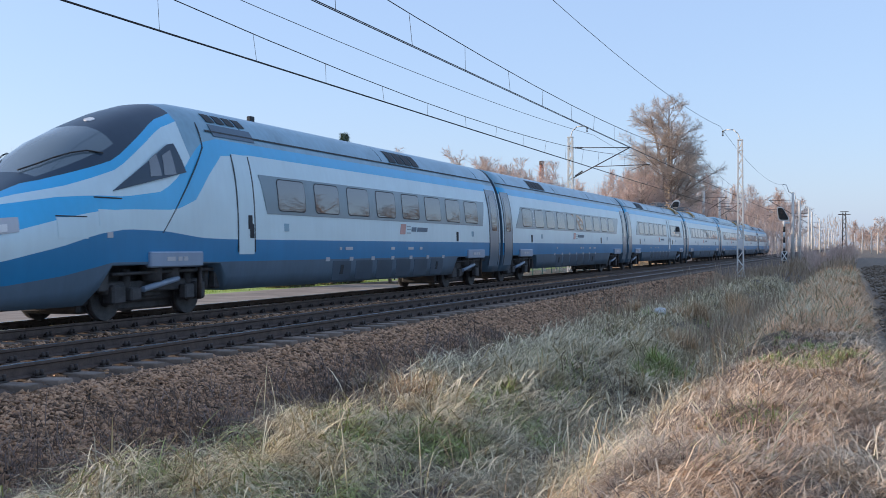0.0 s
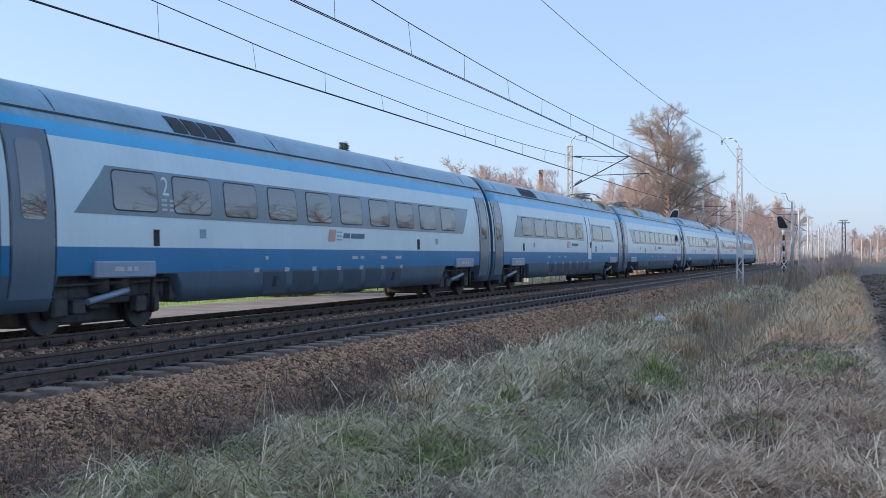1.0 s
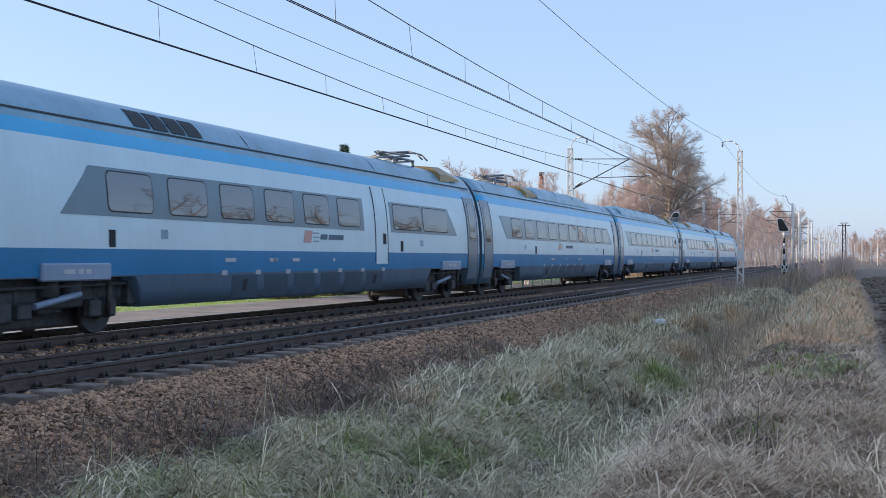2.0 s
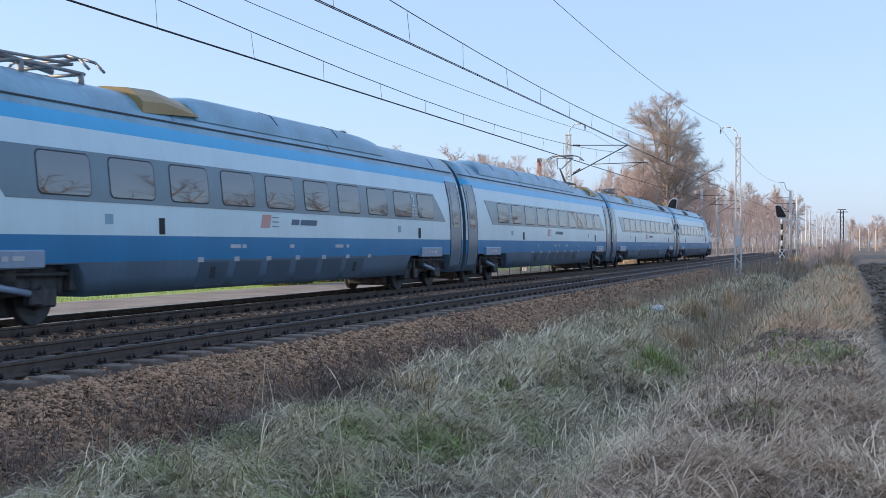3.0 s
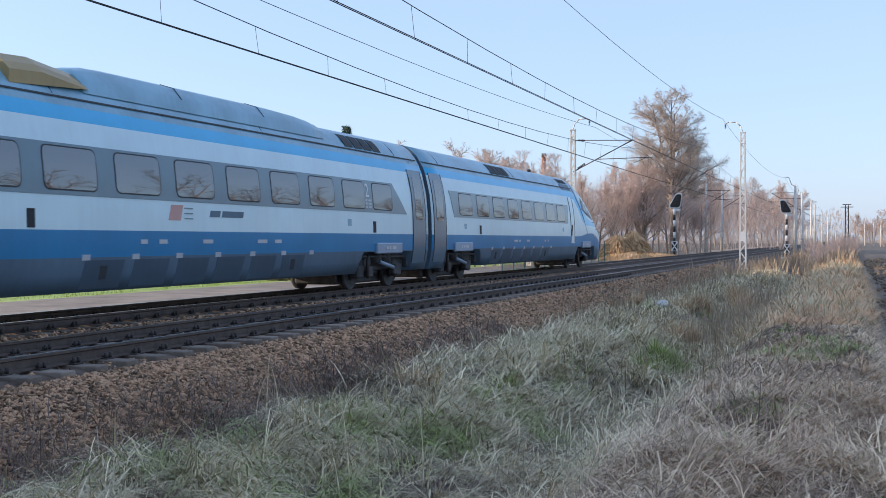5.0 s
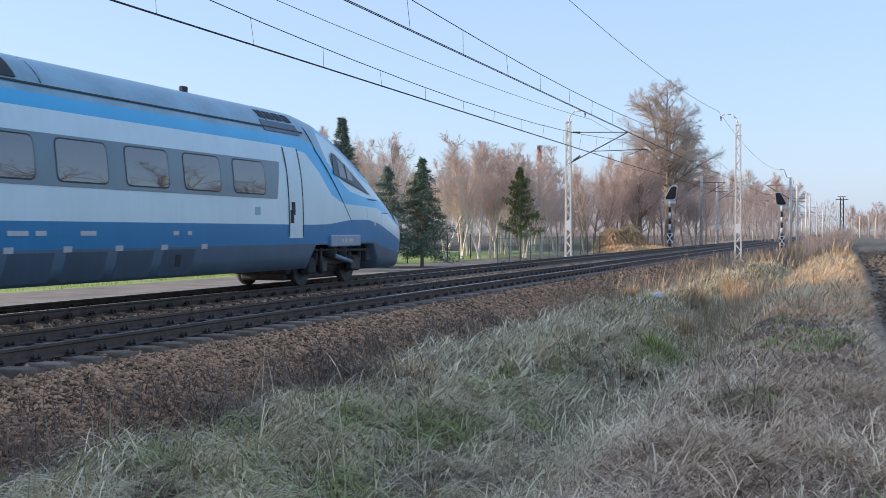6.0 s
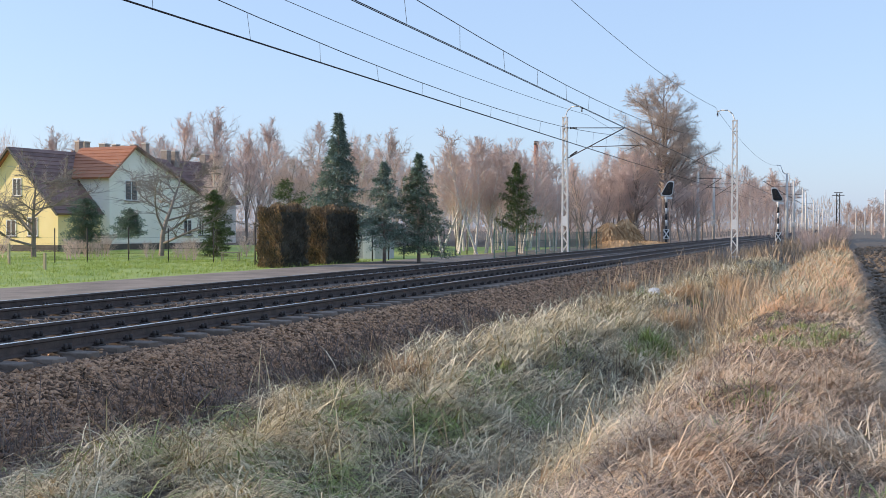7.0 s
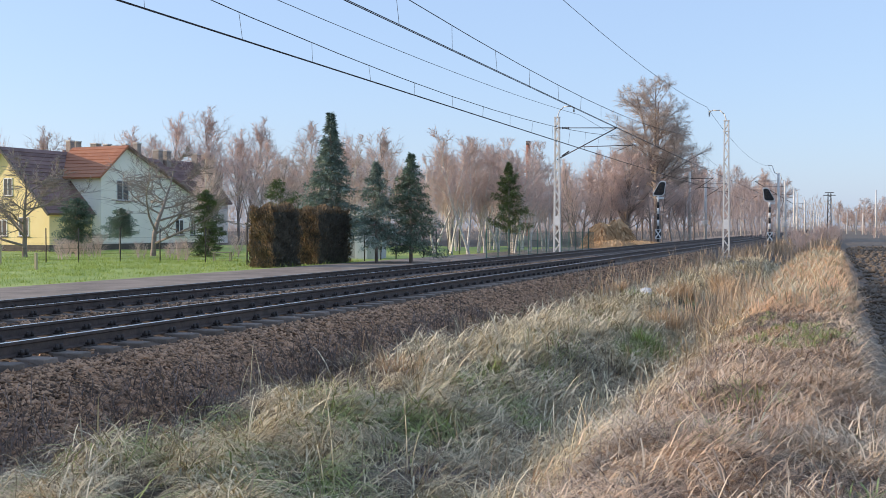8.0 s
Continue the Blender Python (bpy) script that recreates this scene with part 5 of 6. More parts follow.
# ---- houses ----
M_YELLOW = surface("yellow_render", (0.84, 0.66, 0.3), (0.94, 0.78, 0.42), 0.6, 0.9, 0.2)
M_CREAM = surface("cream_render", (0.84, 0.8, 0.7), (0.93, 0.89, 0.8), 0.6, 0.9, 0.2)
M_PLINTH = surface("dark_plinth", (0.07, 0.06, 0.055), (0.14, 0.12, 0.1), 2, 0.9, 0.3)
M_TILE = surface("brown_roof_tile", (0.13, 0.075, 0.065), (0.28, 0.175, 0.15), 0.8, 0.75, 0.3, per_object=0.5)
# redder copy of the brown tile, with sunlight put into its colour
M_TILESUNLIT = surface("sunlit_roof_tile", (0.33, 0.12, 0.06), (0.5, 0.22, 0.12), 0.8, 0.75, 0.3, per_object=0.5)
M_BRICK = surface("chimney_brick", (0.26, 0.105, 0.07), (0.42, 0.2, 0.14), 3, 0.9, 0.4)
M_STACK = surface("weathered_chimney_render", (0.2, 0.165, 0.14), (0.42, 0.36, 0.31), 2, 0.9, 0.4)
M_FRAME = surface("white_window_frame", (0.7, 0.7, 0.68), (0.8, 0.8, 0.78), 3, 0.5)
M_WINDOW = glass("house_window_glass", (0.05, 0.06, 0.07), 0.03, 1.5)
M_STUCCO = surface("pale_shed_render", (0.45, 0.45, 0.44), (0.62, 0.62, 0.6), 1, 0.9, 0.2)


def prism(outline, depth):
    """A wall block: an outline in (x, z) pushed along +y."""
    bm = bmesh.new()
    f = bm.faces.new([bm.verts.new((x, 0, z)) for x, z in outline])
    g = bmesh.ops.extrude_face_region(bm, geom=[f])
    bmesh.ops.translate(bm, vec=(0, depth, 0), verts=[v for v in g["geom"] if isinstance(v, bmesh.types.BMVert)])
    bmesh.ops.recalc_face_normals(bm, faces=bm.faces)
    return bm


def roof_slope(parent, a, b, c, d, mat, courses=14, label=""):
    """A tiled slope: a thick deck a b c d (a, b on the eave) with raised courses as parts."""
    a, b, c, d = (Vector(p) for p in (a, b, c, d))
    nrm = (b - a).cross(d - a).normalized()
    if nrm.z < 0:
        nrm = -nrm

    def slab(p, q, r, s, lo, hi):
        bm = bmesh.new()
        low = [bm.verts.new(v + nrm * lo) for v in (p, q, r, s)]
        up = [bm.verts.new(v + nrm * hi) for v in (p, q, r, s)]
        bm.faces.new(up)
        bm.faces.new(low[::-1])
        for i in range(4):
            bm.faces.new((low[i], low[(i + 1) % 4], up[(i + 1) % 4], up[i]))
        bmesh.ops.recalc_face_normals(bm, faces=bm.faces)
        return bm
    deck = part("roof", slab(a, b, c, d, -0.14, 0.0), mat, parent, label)
    for k in range(courses):
        t0, t1 = k / courses, (k + 1) / courses + 0.012
        p, q = a.lerp(d, t0), b.lerp(c, t0)
        r, s = b.lerp(c, min(t1, 1)), a.lerp(d, min(t1, 1))
        bm = bmesh.new()
        up = [bm.verts.new(v) for v in (p + nrm * 0.06, q + nrm * 0.06, r + nrm * 0.012, s + nrm * 0.012)]
        low = [bm.verts.new(v) for v in (p + nrm * 0.004, q + nrm * 0.004, r + nrm * 0.002, s + nrm * 0.002)]
        bm.faces.new(up)
        for i in range(4):
            bm.faces.new((low[i], low[(i + 1) % 4], up[(i + 1) % 4], up[i]))
        bm.faces.new(low[::-1])
        bmesh.ops.recalc_face_normals(bm, faces=bm.faces)
        part("tile_course", bm, mat, deck)
    return deck


def house_window(parent, x, z, w, h, face_y, turn=0.0, at=(0, 0)):
    """A window on a wall whose face looks to -y (turn 0) or +x (turn 90)."""
    m = Matrix.Translation((at[0], at[1], 0)) @ pose(0, 0, 0, 0, 0, turn)
    bm = bmesh.new()
    t = 0.09
    for x0, z0, x1, z1 in ((x, z, x + w, z + t), (x, z + h - t, x + w, z + h), (x, z + t, x + t, z + h - t), (x + w - t, z + t, x + w, z + h - t), (x + w / 2 - t / 2, z + t, x + w / 2 + t / 2, z + h - t)):
        box(bm, x0, face_y - 0.06, z0, x1, face_y + 0.05, z1, 0.008, 0, m)
    win = part("window", bm, M_FRAME, parent, "white-framed casement window")
    for k in range(2):
        bm = bmesh.new()
        x0 = x + t + k * (w / 2 - t / 2)
        box(bm, x0, face_y - 0.03, z + t, x0 + w / 2 - t * 1.5, face_y - 0.01, z + h - t, 0, 0, m)
        part("pane", bm, M_WINDOW, win)
    bm = bmesh.new()
    box(bm, x - 0.08, face_y - 0.16, z - 0.07, x + w + 0.08, face_y + 0.02, z, 0.01, 0, m)
    part("sill", bm, M_PLINTH, win)


def chimney(parent, x, y, z0, z1, w=0.55):
    bm = bmesh.new()
    box(bm, x - w / 2, y - w / 2, z0, x + w / 2, y + w / 2, z1, 0.01)
    c = part("chimney", bm, M_STACK, parent, "weathered grey-brown chimney stack")
    bm = bmesh.new()
    box(bm, x - w / 2 - 0.06, y - w / 2 - 0.06, z1, x + w / 2 + 0.06, y + w / 2 + 0.06, z1 + 0.12, 0.01)
    part("chimney_cap", bm, M_CONCRETE, c)


def build_house():
    # local axes: x along the gable towards the tracks, y away along the side wall; origin at their corner
    h = tagged(empty("house", pose(-64.7, 81.0, -0.72, 0, 0, -6.3)), "yellow and cream rendered house with steep brown tiled roofs", "house", "houses")
    W, L, eave, ridge = 10.8, 20.5, 3.75, 9.3
    part("wall", prism([(-W, 0), (0, 0), (0, eave), (-W / 2, ridge - 0.1), (-W, eave)], L), M_YELLOW, h, "yellow rendered gable wall")
    bm = bmesh.new()
    box(bm, -W - 0.04, -0.04, -0.3, 0.04, L + 0.04, 0.55, 0.02)
    part("plinth", bm, M_PLINTH, h)
    over, rise = 0.45, (ridge - eave) / (W / 2)
    ez = eave - over * rise
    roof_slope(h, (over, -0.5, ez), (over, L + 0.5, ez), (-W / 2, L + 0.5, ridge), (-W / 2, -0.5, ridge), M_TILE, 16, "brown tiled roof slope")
    # slope towards the sun gets the tile with painted sunlight
    roof_slope(h, (-W - over, -0.5, ez), (-W - over, L + 0.5, ez), (-W / 2, L + 0.5, ridge), (-W / 2, -0.5, ridge), M_TILESUNLIT, 16, "tiled roof slope with sunlight painted in as a redder brown")
    for s in (-1, 1):
        bm = bmesh.new()
        x0, x1 = -W / 2, -W / 2 + s * (W / 2 + over)
        flat_bar(bm, (x0, -0.52, ridge - 0.1), (x1, -0.52, ez - 0.1), 0.2)
        part("barge_board", bm, M_PLINTH, h)
    for x, z, w, hh in ((-5.4, 4.9, 1.1, 1.6), (-8.8, 1.3, 1.3, 1.5), (-3.6, 1.3, 1.2, 1.7), (-6.2, 1.3, 1.2, 1.5)):
        house_window(h, x, z, w, hh, 0.0)
    # cross gable over the side wall
    cx = 1.1
    y0, y1, ya = 5.2, 20.6, 8.3
    zl, za, zr = 7.2, 9.75, 4.6
    wall = [(y0, 0), (y1, 0), (y1, zr), (ya, za - 0.1), (y0, zl)]
    bm = bmesh.new()
    f = bm.faces.new([bm.verts.new((cx, y, z)) for y, z in wall])
    g = bmesh.ops.extrude_face_region(bm, geom=[f])
    bmesh.ops.translate(bm, vec=(-6.0, 0, 0), verts=[v for v in g["geom"] if isinstance(v, bmesh.types.BMVert)])
    bmesh.ops.recalc_face_normals(bm, faces=bm.faces)
    part("cross_wall", bm, M_CREAM, h, "cream rendered front wall")
    bm = bmesh.new()
    box(bm, -2, y0 - 0.05, -0.3, cx + 0.06, y1 + 0.05, 0.6, 0.02)
    part("cross_plinth", bm, M_PLINTH, h)
    # dormer's sunward slope: sunlight painted in by the redder tile
    roof_slope(h, (cx + 0.55, y0 - 0.7, zl - 0.55), (-5.2, y0 - 0.7, zl - 0.55), (-5.2, ya, za), (cx + 0.55, ya, za), M_TILESUNLIT, 9, "tiled dormer slope with sunlight painted in as red")
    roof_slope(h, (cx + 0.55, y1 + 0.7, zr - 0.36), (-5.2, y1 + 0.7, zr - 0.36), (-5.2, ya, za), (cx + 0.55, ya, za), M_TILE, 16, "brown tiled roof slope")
    for x, z, w, hh in ((7.2, 4.6, 1.7, 1.9), (7.6, 1.4, 1.5, 1.5), (15.6, 1.3, 1.3, 1.6), (18.0, 1.3, 0.8, 1.6)):
        house_window(h, x, z, w, hh, -cx, 90)
    bm = bmesh.new()
    rod(bm, (cx + 0.06, y1 - 0.4, 0.2), (cx + 0.06, y1 - 0.4, zr), 0.06, sides=8)
    part("downpipe", bm, M_PLINTH, h)
    for x, y, z in ((-6.2, 9.0, 10.4), (-5.2, 13.0, 10.3), (-2.4, 12.5, 10.2), (-4.0, 16.0, 10.6)):
        chimney(h, x, y, z - 3, z)
    # the neighbour behind, of which the roof shows
    n = tagged(empty("neighbour_house", pose(-79.2, 107.6, -0.72, 0, 0, -3)), "neighbouring house with long red-brown roof and chimneys", "house", "houses")
    part("wall", prism([(-9, 0), (0, 0), (0, 5.8), (-4.5, 10.9), (-9, 5.8)], 26.5), M_CREAM, n)
    roof_slope(n, (0.5, -0.5, 5.3), (0.5, 27.0, 5.3), (-4.5, 27.0, 11.0), (-4.5, -0.5, 11.0), M_TILE, 14, "red-brown tiled roof")
    roof_slope(n, (-9.5, -0.5, 5.3), (-9.5, 27.0, 5.3), (-4.5, 27.0, 11.0), (-4.5, -0.5, 11.0), M_TILE, 14)
    for y in (1, 4.5, 8, 16.5, 18.3, 25.0, 26.3):
        chimney(n, -4.0, y, 9.5, 12.0, 0.9)
    house_window(n, 8.0, 2.0, 1.4, 1.5, 0.0, 90)
    # small pale shed behind the hedges
    s = tagged(empty("garden_shed", pose(*spot(-0.066, 72), -0.72, 0, 0, 12)), "small pale garden shed behind spruces", "shed")
    part("wall", prism([(-1.2, 0), (1.2, 0), (1.2, 2.0), (0, 2.6), (-1.2, 2.0)], 2.4), M_STUCCO, s)
    roof_slope(s, (1.4, -0.2, 1.95), (1.4, 2.6, 1.95), (0, 2.6, 2.68), (0, -0.2, 2.68), M_TILE, 4)
    roof_slope(s, (-1.4, -0.2, 1.95), (-1.4, 2.6, 1.95), (0, 2.6, 2.68), (0, -0.2, 2.68), M_TILE, 4)
    bm = bmesh.new()
    box(bm, -0.4, -0.05, 0.05, 0.4, 0.0, 1.9, 0.01)
    part("door", bm, M_FRAME, s)


build_house()

# ---- fences and small things of the gardens ----
M_POST = surface("dark_fence_post", (0.03, 0.025, 0.022), (0.07, 0.06, 0.05), 3, 0.8)
M_STAKE = surface("weathered_stake", (0.35, 0.28, 0.18), (0.5, 0.42, 0.28), 3, 0.9, 0.3)
M_MESH = surface("green_coated_mesh", (0.03, 0.09, 0.075), (0.07, 0.16, 0.13), 2, 0.6)


def build_fences():
    f = tagged(empty("garden_fence"), "garden fence of dark posts and thin wires", "fence", kind="structure")
    posts = [spot(u, d) for u, d in ((-0.43, 66), (-0.347, 66), (-0.318, 66), (-0.281, 66), (-0.2455, 66), (-0.205, 64), (-0.168, 59), (-0.163, 57))]
    for x, y in posts:
        z = float(ground_z(x, y))
        bm = bmesh.new()
        rod(bm, (x, y, z - 0.2), (x, y, z + 2.05), 0.035, sides=7)
        part("post", bm, M_POST, f)
    for (xa, ya), (xb, yb) in zip(posts, posts[1:]):
        za, zb = float(ground_z(xa, ya)), float(ground_z(xb, yb))
        for k in range(5):
            bm = bmesh.new()
            rod(bm, (xa, ya, za + 0.2 + k * 0.32), (xb, yb, zb + 0.2 + k * 0.32), 0.004, sides=4)
            part("wire", bm, M_POST, f)
    g = tagged(empty("mesh_fence", pose(-19.9, 65, 0)), "green coated mesh fence along the line", "fence", kind="structure")
    z = float(ground_z(-19.9, 75))
    bar = bmesh.new()
    for k in range(25):
        box(bar, -0.003, k * 0.1, 0.1, 0.003, k * 0.1 + 0.007, 1.6)
    for h in (0.15, 0.6, 1.05, 1.57):
        box(bar, -0.012, 0, h, -0.004, 2.5, h + 0.02)
    me = bpy.data.meshes.new("mesh_panel")
    bar.to_mesh(me)
    bar.free()
    me.materials.append(M_MESH)
    pm = bmesh.new()
    box(pm, -0.03, -0.03, -0.3, 0.03, 0.03, 1.9, 0.005)
    pme = bpy.data.meshes.new("post")
    pm.to_mesh(pme)
    pm.free()
    pme.materials.append(M_MESH)
    for k in range(13):
        share("post", pme, g, pose(0, k * 2.5, z))
        share("mesh_panel", me, g, pose(0, k * 2.5, z))
    d = tagged(empty("roadside_fence", pose(-26.9, 60, 0)), "dark fence posts beside the gravel road", "fence", kind="structure")
    for k in range(9):
        bm = bmesh.new()
        zz = float(ground_z(-26.9, 60 + k * 2.6))
        rod(bm, (0, k * 2.6, zz - 0.2), (0, k * 2.6, zz + 1.9), 0.04, sides=6)
        part("post", bm, M_POST, d)
    for u, dd, hgt in ((-0.356, 55, 0.85), (-0.388, 62, 1.2)):
        x, y = spot(u, dd)
        bm = bmesh.new()
        zz = float(ground_z(x, y))
        box(bm, x - 0.06, y - 0.06, zz - 0.2, x + 0.06, y + 0.06, zz + hgt, 0.01)
        tagged(part("marker_stake", bm, M_STAKE, None), "weathered pale wooden stake in the grass", "stake", "stakes")
    x, y = spot(-0.19, 66)
    zz = float(ground_z(x, y))
    t = tagged(empty("garden_table", pose(x, y, zz, 0, 0, 20)), "small pale wooden table on the lawn", "table")
    bm = bmesh.new()
    box(bm, -0.55, -0.3, 0.5, 0.55, 0.3, 0.56, 0.01)
    part("tabletop", bm, M_STAKE, t)
    for sx in (-0.48, 0.48):
        for sy in (-0.24, 0.24):
            bm = bmesh.new()
            box(bm, sx - 0.03, sy - 0.03, -0.05, sx + 0.03, sy + 0.03, 0.5, 0.005)
            part("leg", bm, M_STAKE, t)


build_fences()


def build_distance():
    x, y = spot(0.0832, 300)
    c = tagged(empty("factory_chimney", pose(x, y, -1)), "tall red brick factory chimney behind the wood", "chimney")
    bm = bmesh.new()
    rod(bm, (0, 0, 0), (0, 0, 24.6), 0.95, 0.58, 16)
    part("shaft", bm, M_BRICK, c)
    bm = bmesh.new()
    rod(bm, (0, 0, 24.6), (0, 0, 25.6), 0.68, 0.64, 16)
    part("crown", bm, M_PLINTH, c)
    x, y = spot(0.353, 300)
    p = tagged(empty("power_pole", pose(x, y, -0.6)), "dark lattice power pole beyond the field path", "power pole")
    bm = bmesh.new()
    for sx in (-0.5, 0.5):
        flat_bar(bm, (sx, 0, -0.3), (sx * 0.7, 0, 11.2), 0.26)
    for k in range(10):
        s = 1 if k % 2 else -1
        flat_bar(bm, (s * 0.5, 0, k * 1.1), (-s * 0.5, 0, k * 1.1 + 1.1), 0.14)
    part("shaft", bm, M_POST, p)
    for z, w in ((10.6, 1.6), (11.3, 1.1)):
        bm = bmesh.new()
        box(bm, -w, -0.1, z, w, 0.1, z + 0.2, 0.02)
        part("crossarm", bm, M_POST, p)
    for u, d, hh in ((0.369, 330, 6), (0.377, 300, 6), (0.383, 280, 5), (0.395, 210, 8.5), (0.362, 380, 6)):
        x, y = spot(u, d)
        bm = bmesh.new()
        rod(bm, (x, y, -1), (x, y, hh), 0.16, 0.12, 8)
        tagged(part("utility_pole", bm, M_CONCRETE, None), "slim pale utility pole across the field", "utility pole", "utility poles")


build_distance()


def straw_mound(u, d, h, r, seed):
    """A drooping heap of dry reed."""
    rng = random.Random(seed)
    x, y = spot(u, d)
    th = tagged(empty("reed_clump", pose(x, y, float(ground_z(x, y)))), "drooping straw-coloured clump of dry reed", "reed clump", "reed clumps")
    V, F = [], []
    for k in range(2600):
        a, f = rng.uniform(0, 2 * math.pi), rng.random()
        rr = r * math.sqrt(f) * rng.uniform(0.8, 1.0)
        z = h * (1 - (rr / r) ** 2) * rng.uniform(0.75, 1.0)
        c = np.array([rr * math.cos(a), rr * math.sin(a), z])
        needles(rng, V, F, c, np.array([math.cos(a) * 0.7, math.sin(a) * 0.7, -0.9 + rng.gauss(0, 0.3)]), rng.uniform(0.5, 1.0), rng.uniform(0.04, 0.09))
    share("straw", fast_mesh("straw", np.array(V), np.array(F), M_STRAW), th)


M_STRAW = surface("dry_straw", (0.36, 0.22, 0.11), (0.75, 0.5, 0.27), 1.0, 0.9, island=0.5)
straw_mound(0.149, 112, 2.6, 1.9, 1)
straw_mound(0.163, 113, 3.0, 1.8, 2)
straw_mound(0.158, 108, 0.9, 3.2, 3)
straw_mound(0.183, 110, 0.8, 3.6, 4)


def build_far_wood():
    """The dense twigs of the wood behind the trees."""
    rng = np.random.default_rng(77)
    n = 15000
    u = rng.uniform(-0.5, 0.31, n)
    d = rng.uniform(168, 200, n)
    x, y = d * (-0.3361 + u * 0.9418), d * (0.9418 + u * 0.3361)
    top = (10.5 + 2.2 * np.sin(u * 61) + 1.6 * np.sin(u * 143 + 1)) * np.where(u > 0.09, 0.75, 1.12) * d / 175
    z = -0.8 + top * rng.random(n) ** 0.8
    L = rng.uniform(1.2, 3.6, n)
    a, tilt = rng.uniform(0, 2 * np.pi, n), np.abs(rng.normal(0, 0.4, n))
    D = np.stack([np.cos(a) * np.sin(tilt), np.sin(a) * np.sin(tilt), np.cos(tilt)], -1)
    P = np.stack([x, y, z], -1)
    S = np.stack([0.942 + 0 * a, 0.336 + 0 * a, 0 * a], -1) * (rng.uniform(0.012, 0.035, n))[:, None]
    B = np.stack([-0.336 + 0 * a, 0.942 + 0 * a, 0 * a], -1) * 0.03
    V = np.stack([P - S, P + S, P + B, P + D * L[:, None]], 1).reshape(-1, 3)
    F = (np.arange(n)[:, None, None] * 4 + np.array([[0, 1, 3], [1, 2, 3], [2, 0, 3]])[None]).reshape(-1, 3)
    tagged(new("far_wood", fast_mesh("far_wood", V, F, M_TWIG)), "dense leafless wood behind the gardens", "wood", kind="stuff")
    n = 40000
    u = rng.uniform(-0.7, 0.75, n)
    d = rng.uniform(620, 760, n)
    x, y = d * (-0.3361 + u * 0.9418), d * (0.9418 + u * 0.3361)
    top = (14 + 3.5 * np.sin(u * 40) + 3 * np.sin(u * 97))
    P = np.stack([x, y, -1 + top * rng.random(n) ** 1.6], -1)
    S = np.stack([0.942 + 0 * u, 0.336 + 0 * u, 0 * u], -1) * rng.uniform(0.08, 0.22, n)[:, None]
    B = np.stack([-0.336 + 0 * u, 0.942 + 0 * u, 0 * u], -1) * 0.2
    T = P + np.stack([rng.normal(0, 0.5, n), rng.normal(0, 0.5, n), rng.uniform(1.5, 3.5, n)], -1)
    V = np.stack([P - S, P + S, P + B, T], 1).reshape(-1, 3)
    F = (np.arange(n)[:, None, None] * 4 + np.array([[0, 1, 3], [1, 2, 3], [2, 0, 3]])[None]).reshape(-1, 3)
    tagged(new("horizon_wood", fast_mesh("horizon_wood", V, F, M_TWIGDARK)), "distant bare wood along the horizon", "wood", kind="stuff")


build_far_wood()


# ---- ballast stones ----
def scatter_stones(name, n, x0, x1, y0, y1, size, seed, lift=0.0, power=1.0):
    """Angular stones lying on the ground between the given limits."""
    rng = np.random.default_rng(seed)
    x = rng.uniform(x0, x1, n)
    y = y0 + (y1 - y0) * rng.random(n) ** power
    z = ground_z(x, y) + lift
    base = np.array([[1, 0, 0], [-1, 0, 0], [0, 1, 0], [0, -1, 0], [0, 0, 1], [0, 0, -1]], float)
    F0 = np.array([[0, 2, 4], [2, 1, 4], [1, 3, 4], [3, 0, 4], [2, 0, 5], [1, 2, 5], [3, 1, 5], [0, 3, 5]])
    V = base[None] * rng.uniform(0.6, 1.25, (n, 6, 1)) + rng.normal(0, 0.3, (n, 6, 3))
    V *= (np.array([1.2, 0.9, 0.55])[None, None] * (size * rng.uniform(0.6, 1.35, n))[:, None, None])
    a, b = rng.uniform(0, 2 * np.pi, n), rng.normal(0, 0.6, n)
    ca, sa, cb, sb = np.cos(a), np.sin(a), np.cos(b), np.sin(b)
    R = np.stack([np.stack([ca, -sa * cb, sa * sb], -1), np.stack([sa, ca * cb, -ca * sb], -1), np.stack([0 * a, sb, cb], -1)], 1)
    V = np.einsum("nij,nkj->nki", R, V) + np.stack([x, y, z + size * 0.35], -1)[:, None]
    F = (np.arange(n)[:, None, None] * 6 + F0[None]).reshape(-1, 3)
    return V.reshape(-1, 3), F


def merge(parts):
    Vs, Fs, o = [], [], 0
    for V, F in parts:
        Vs.append(V)
        Fs.append(F + o)
        o += len(V)
    return np.concatenate(Vs), np.concatenate(Fs)


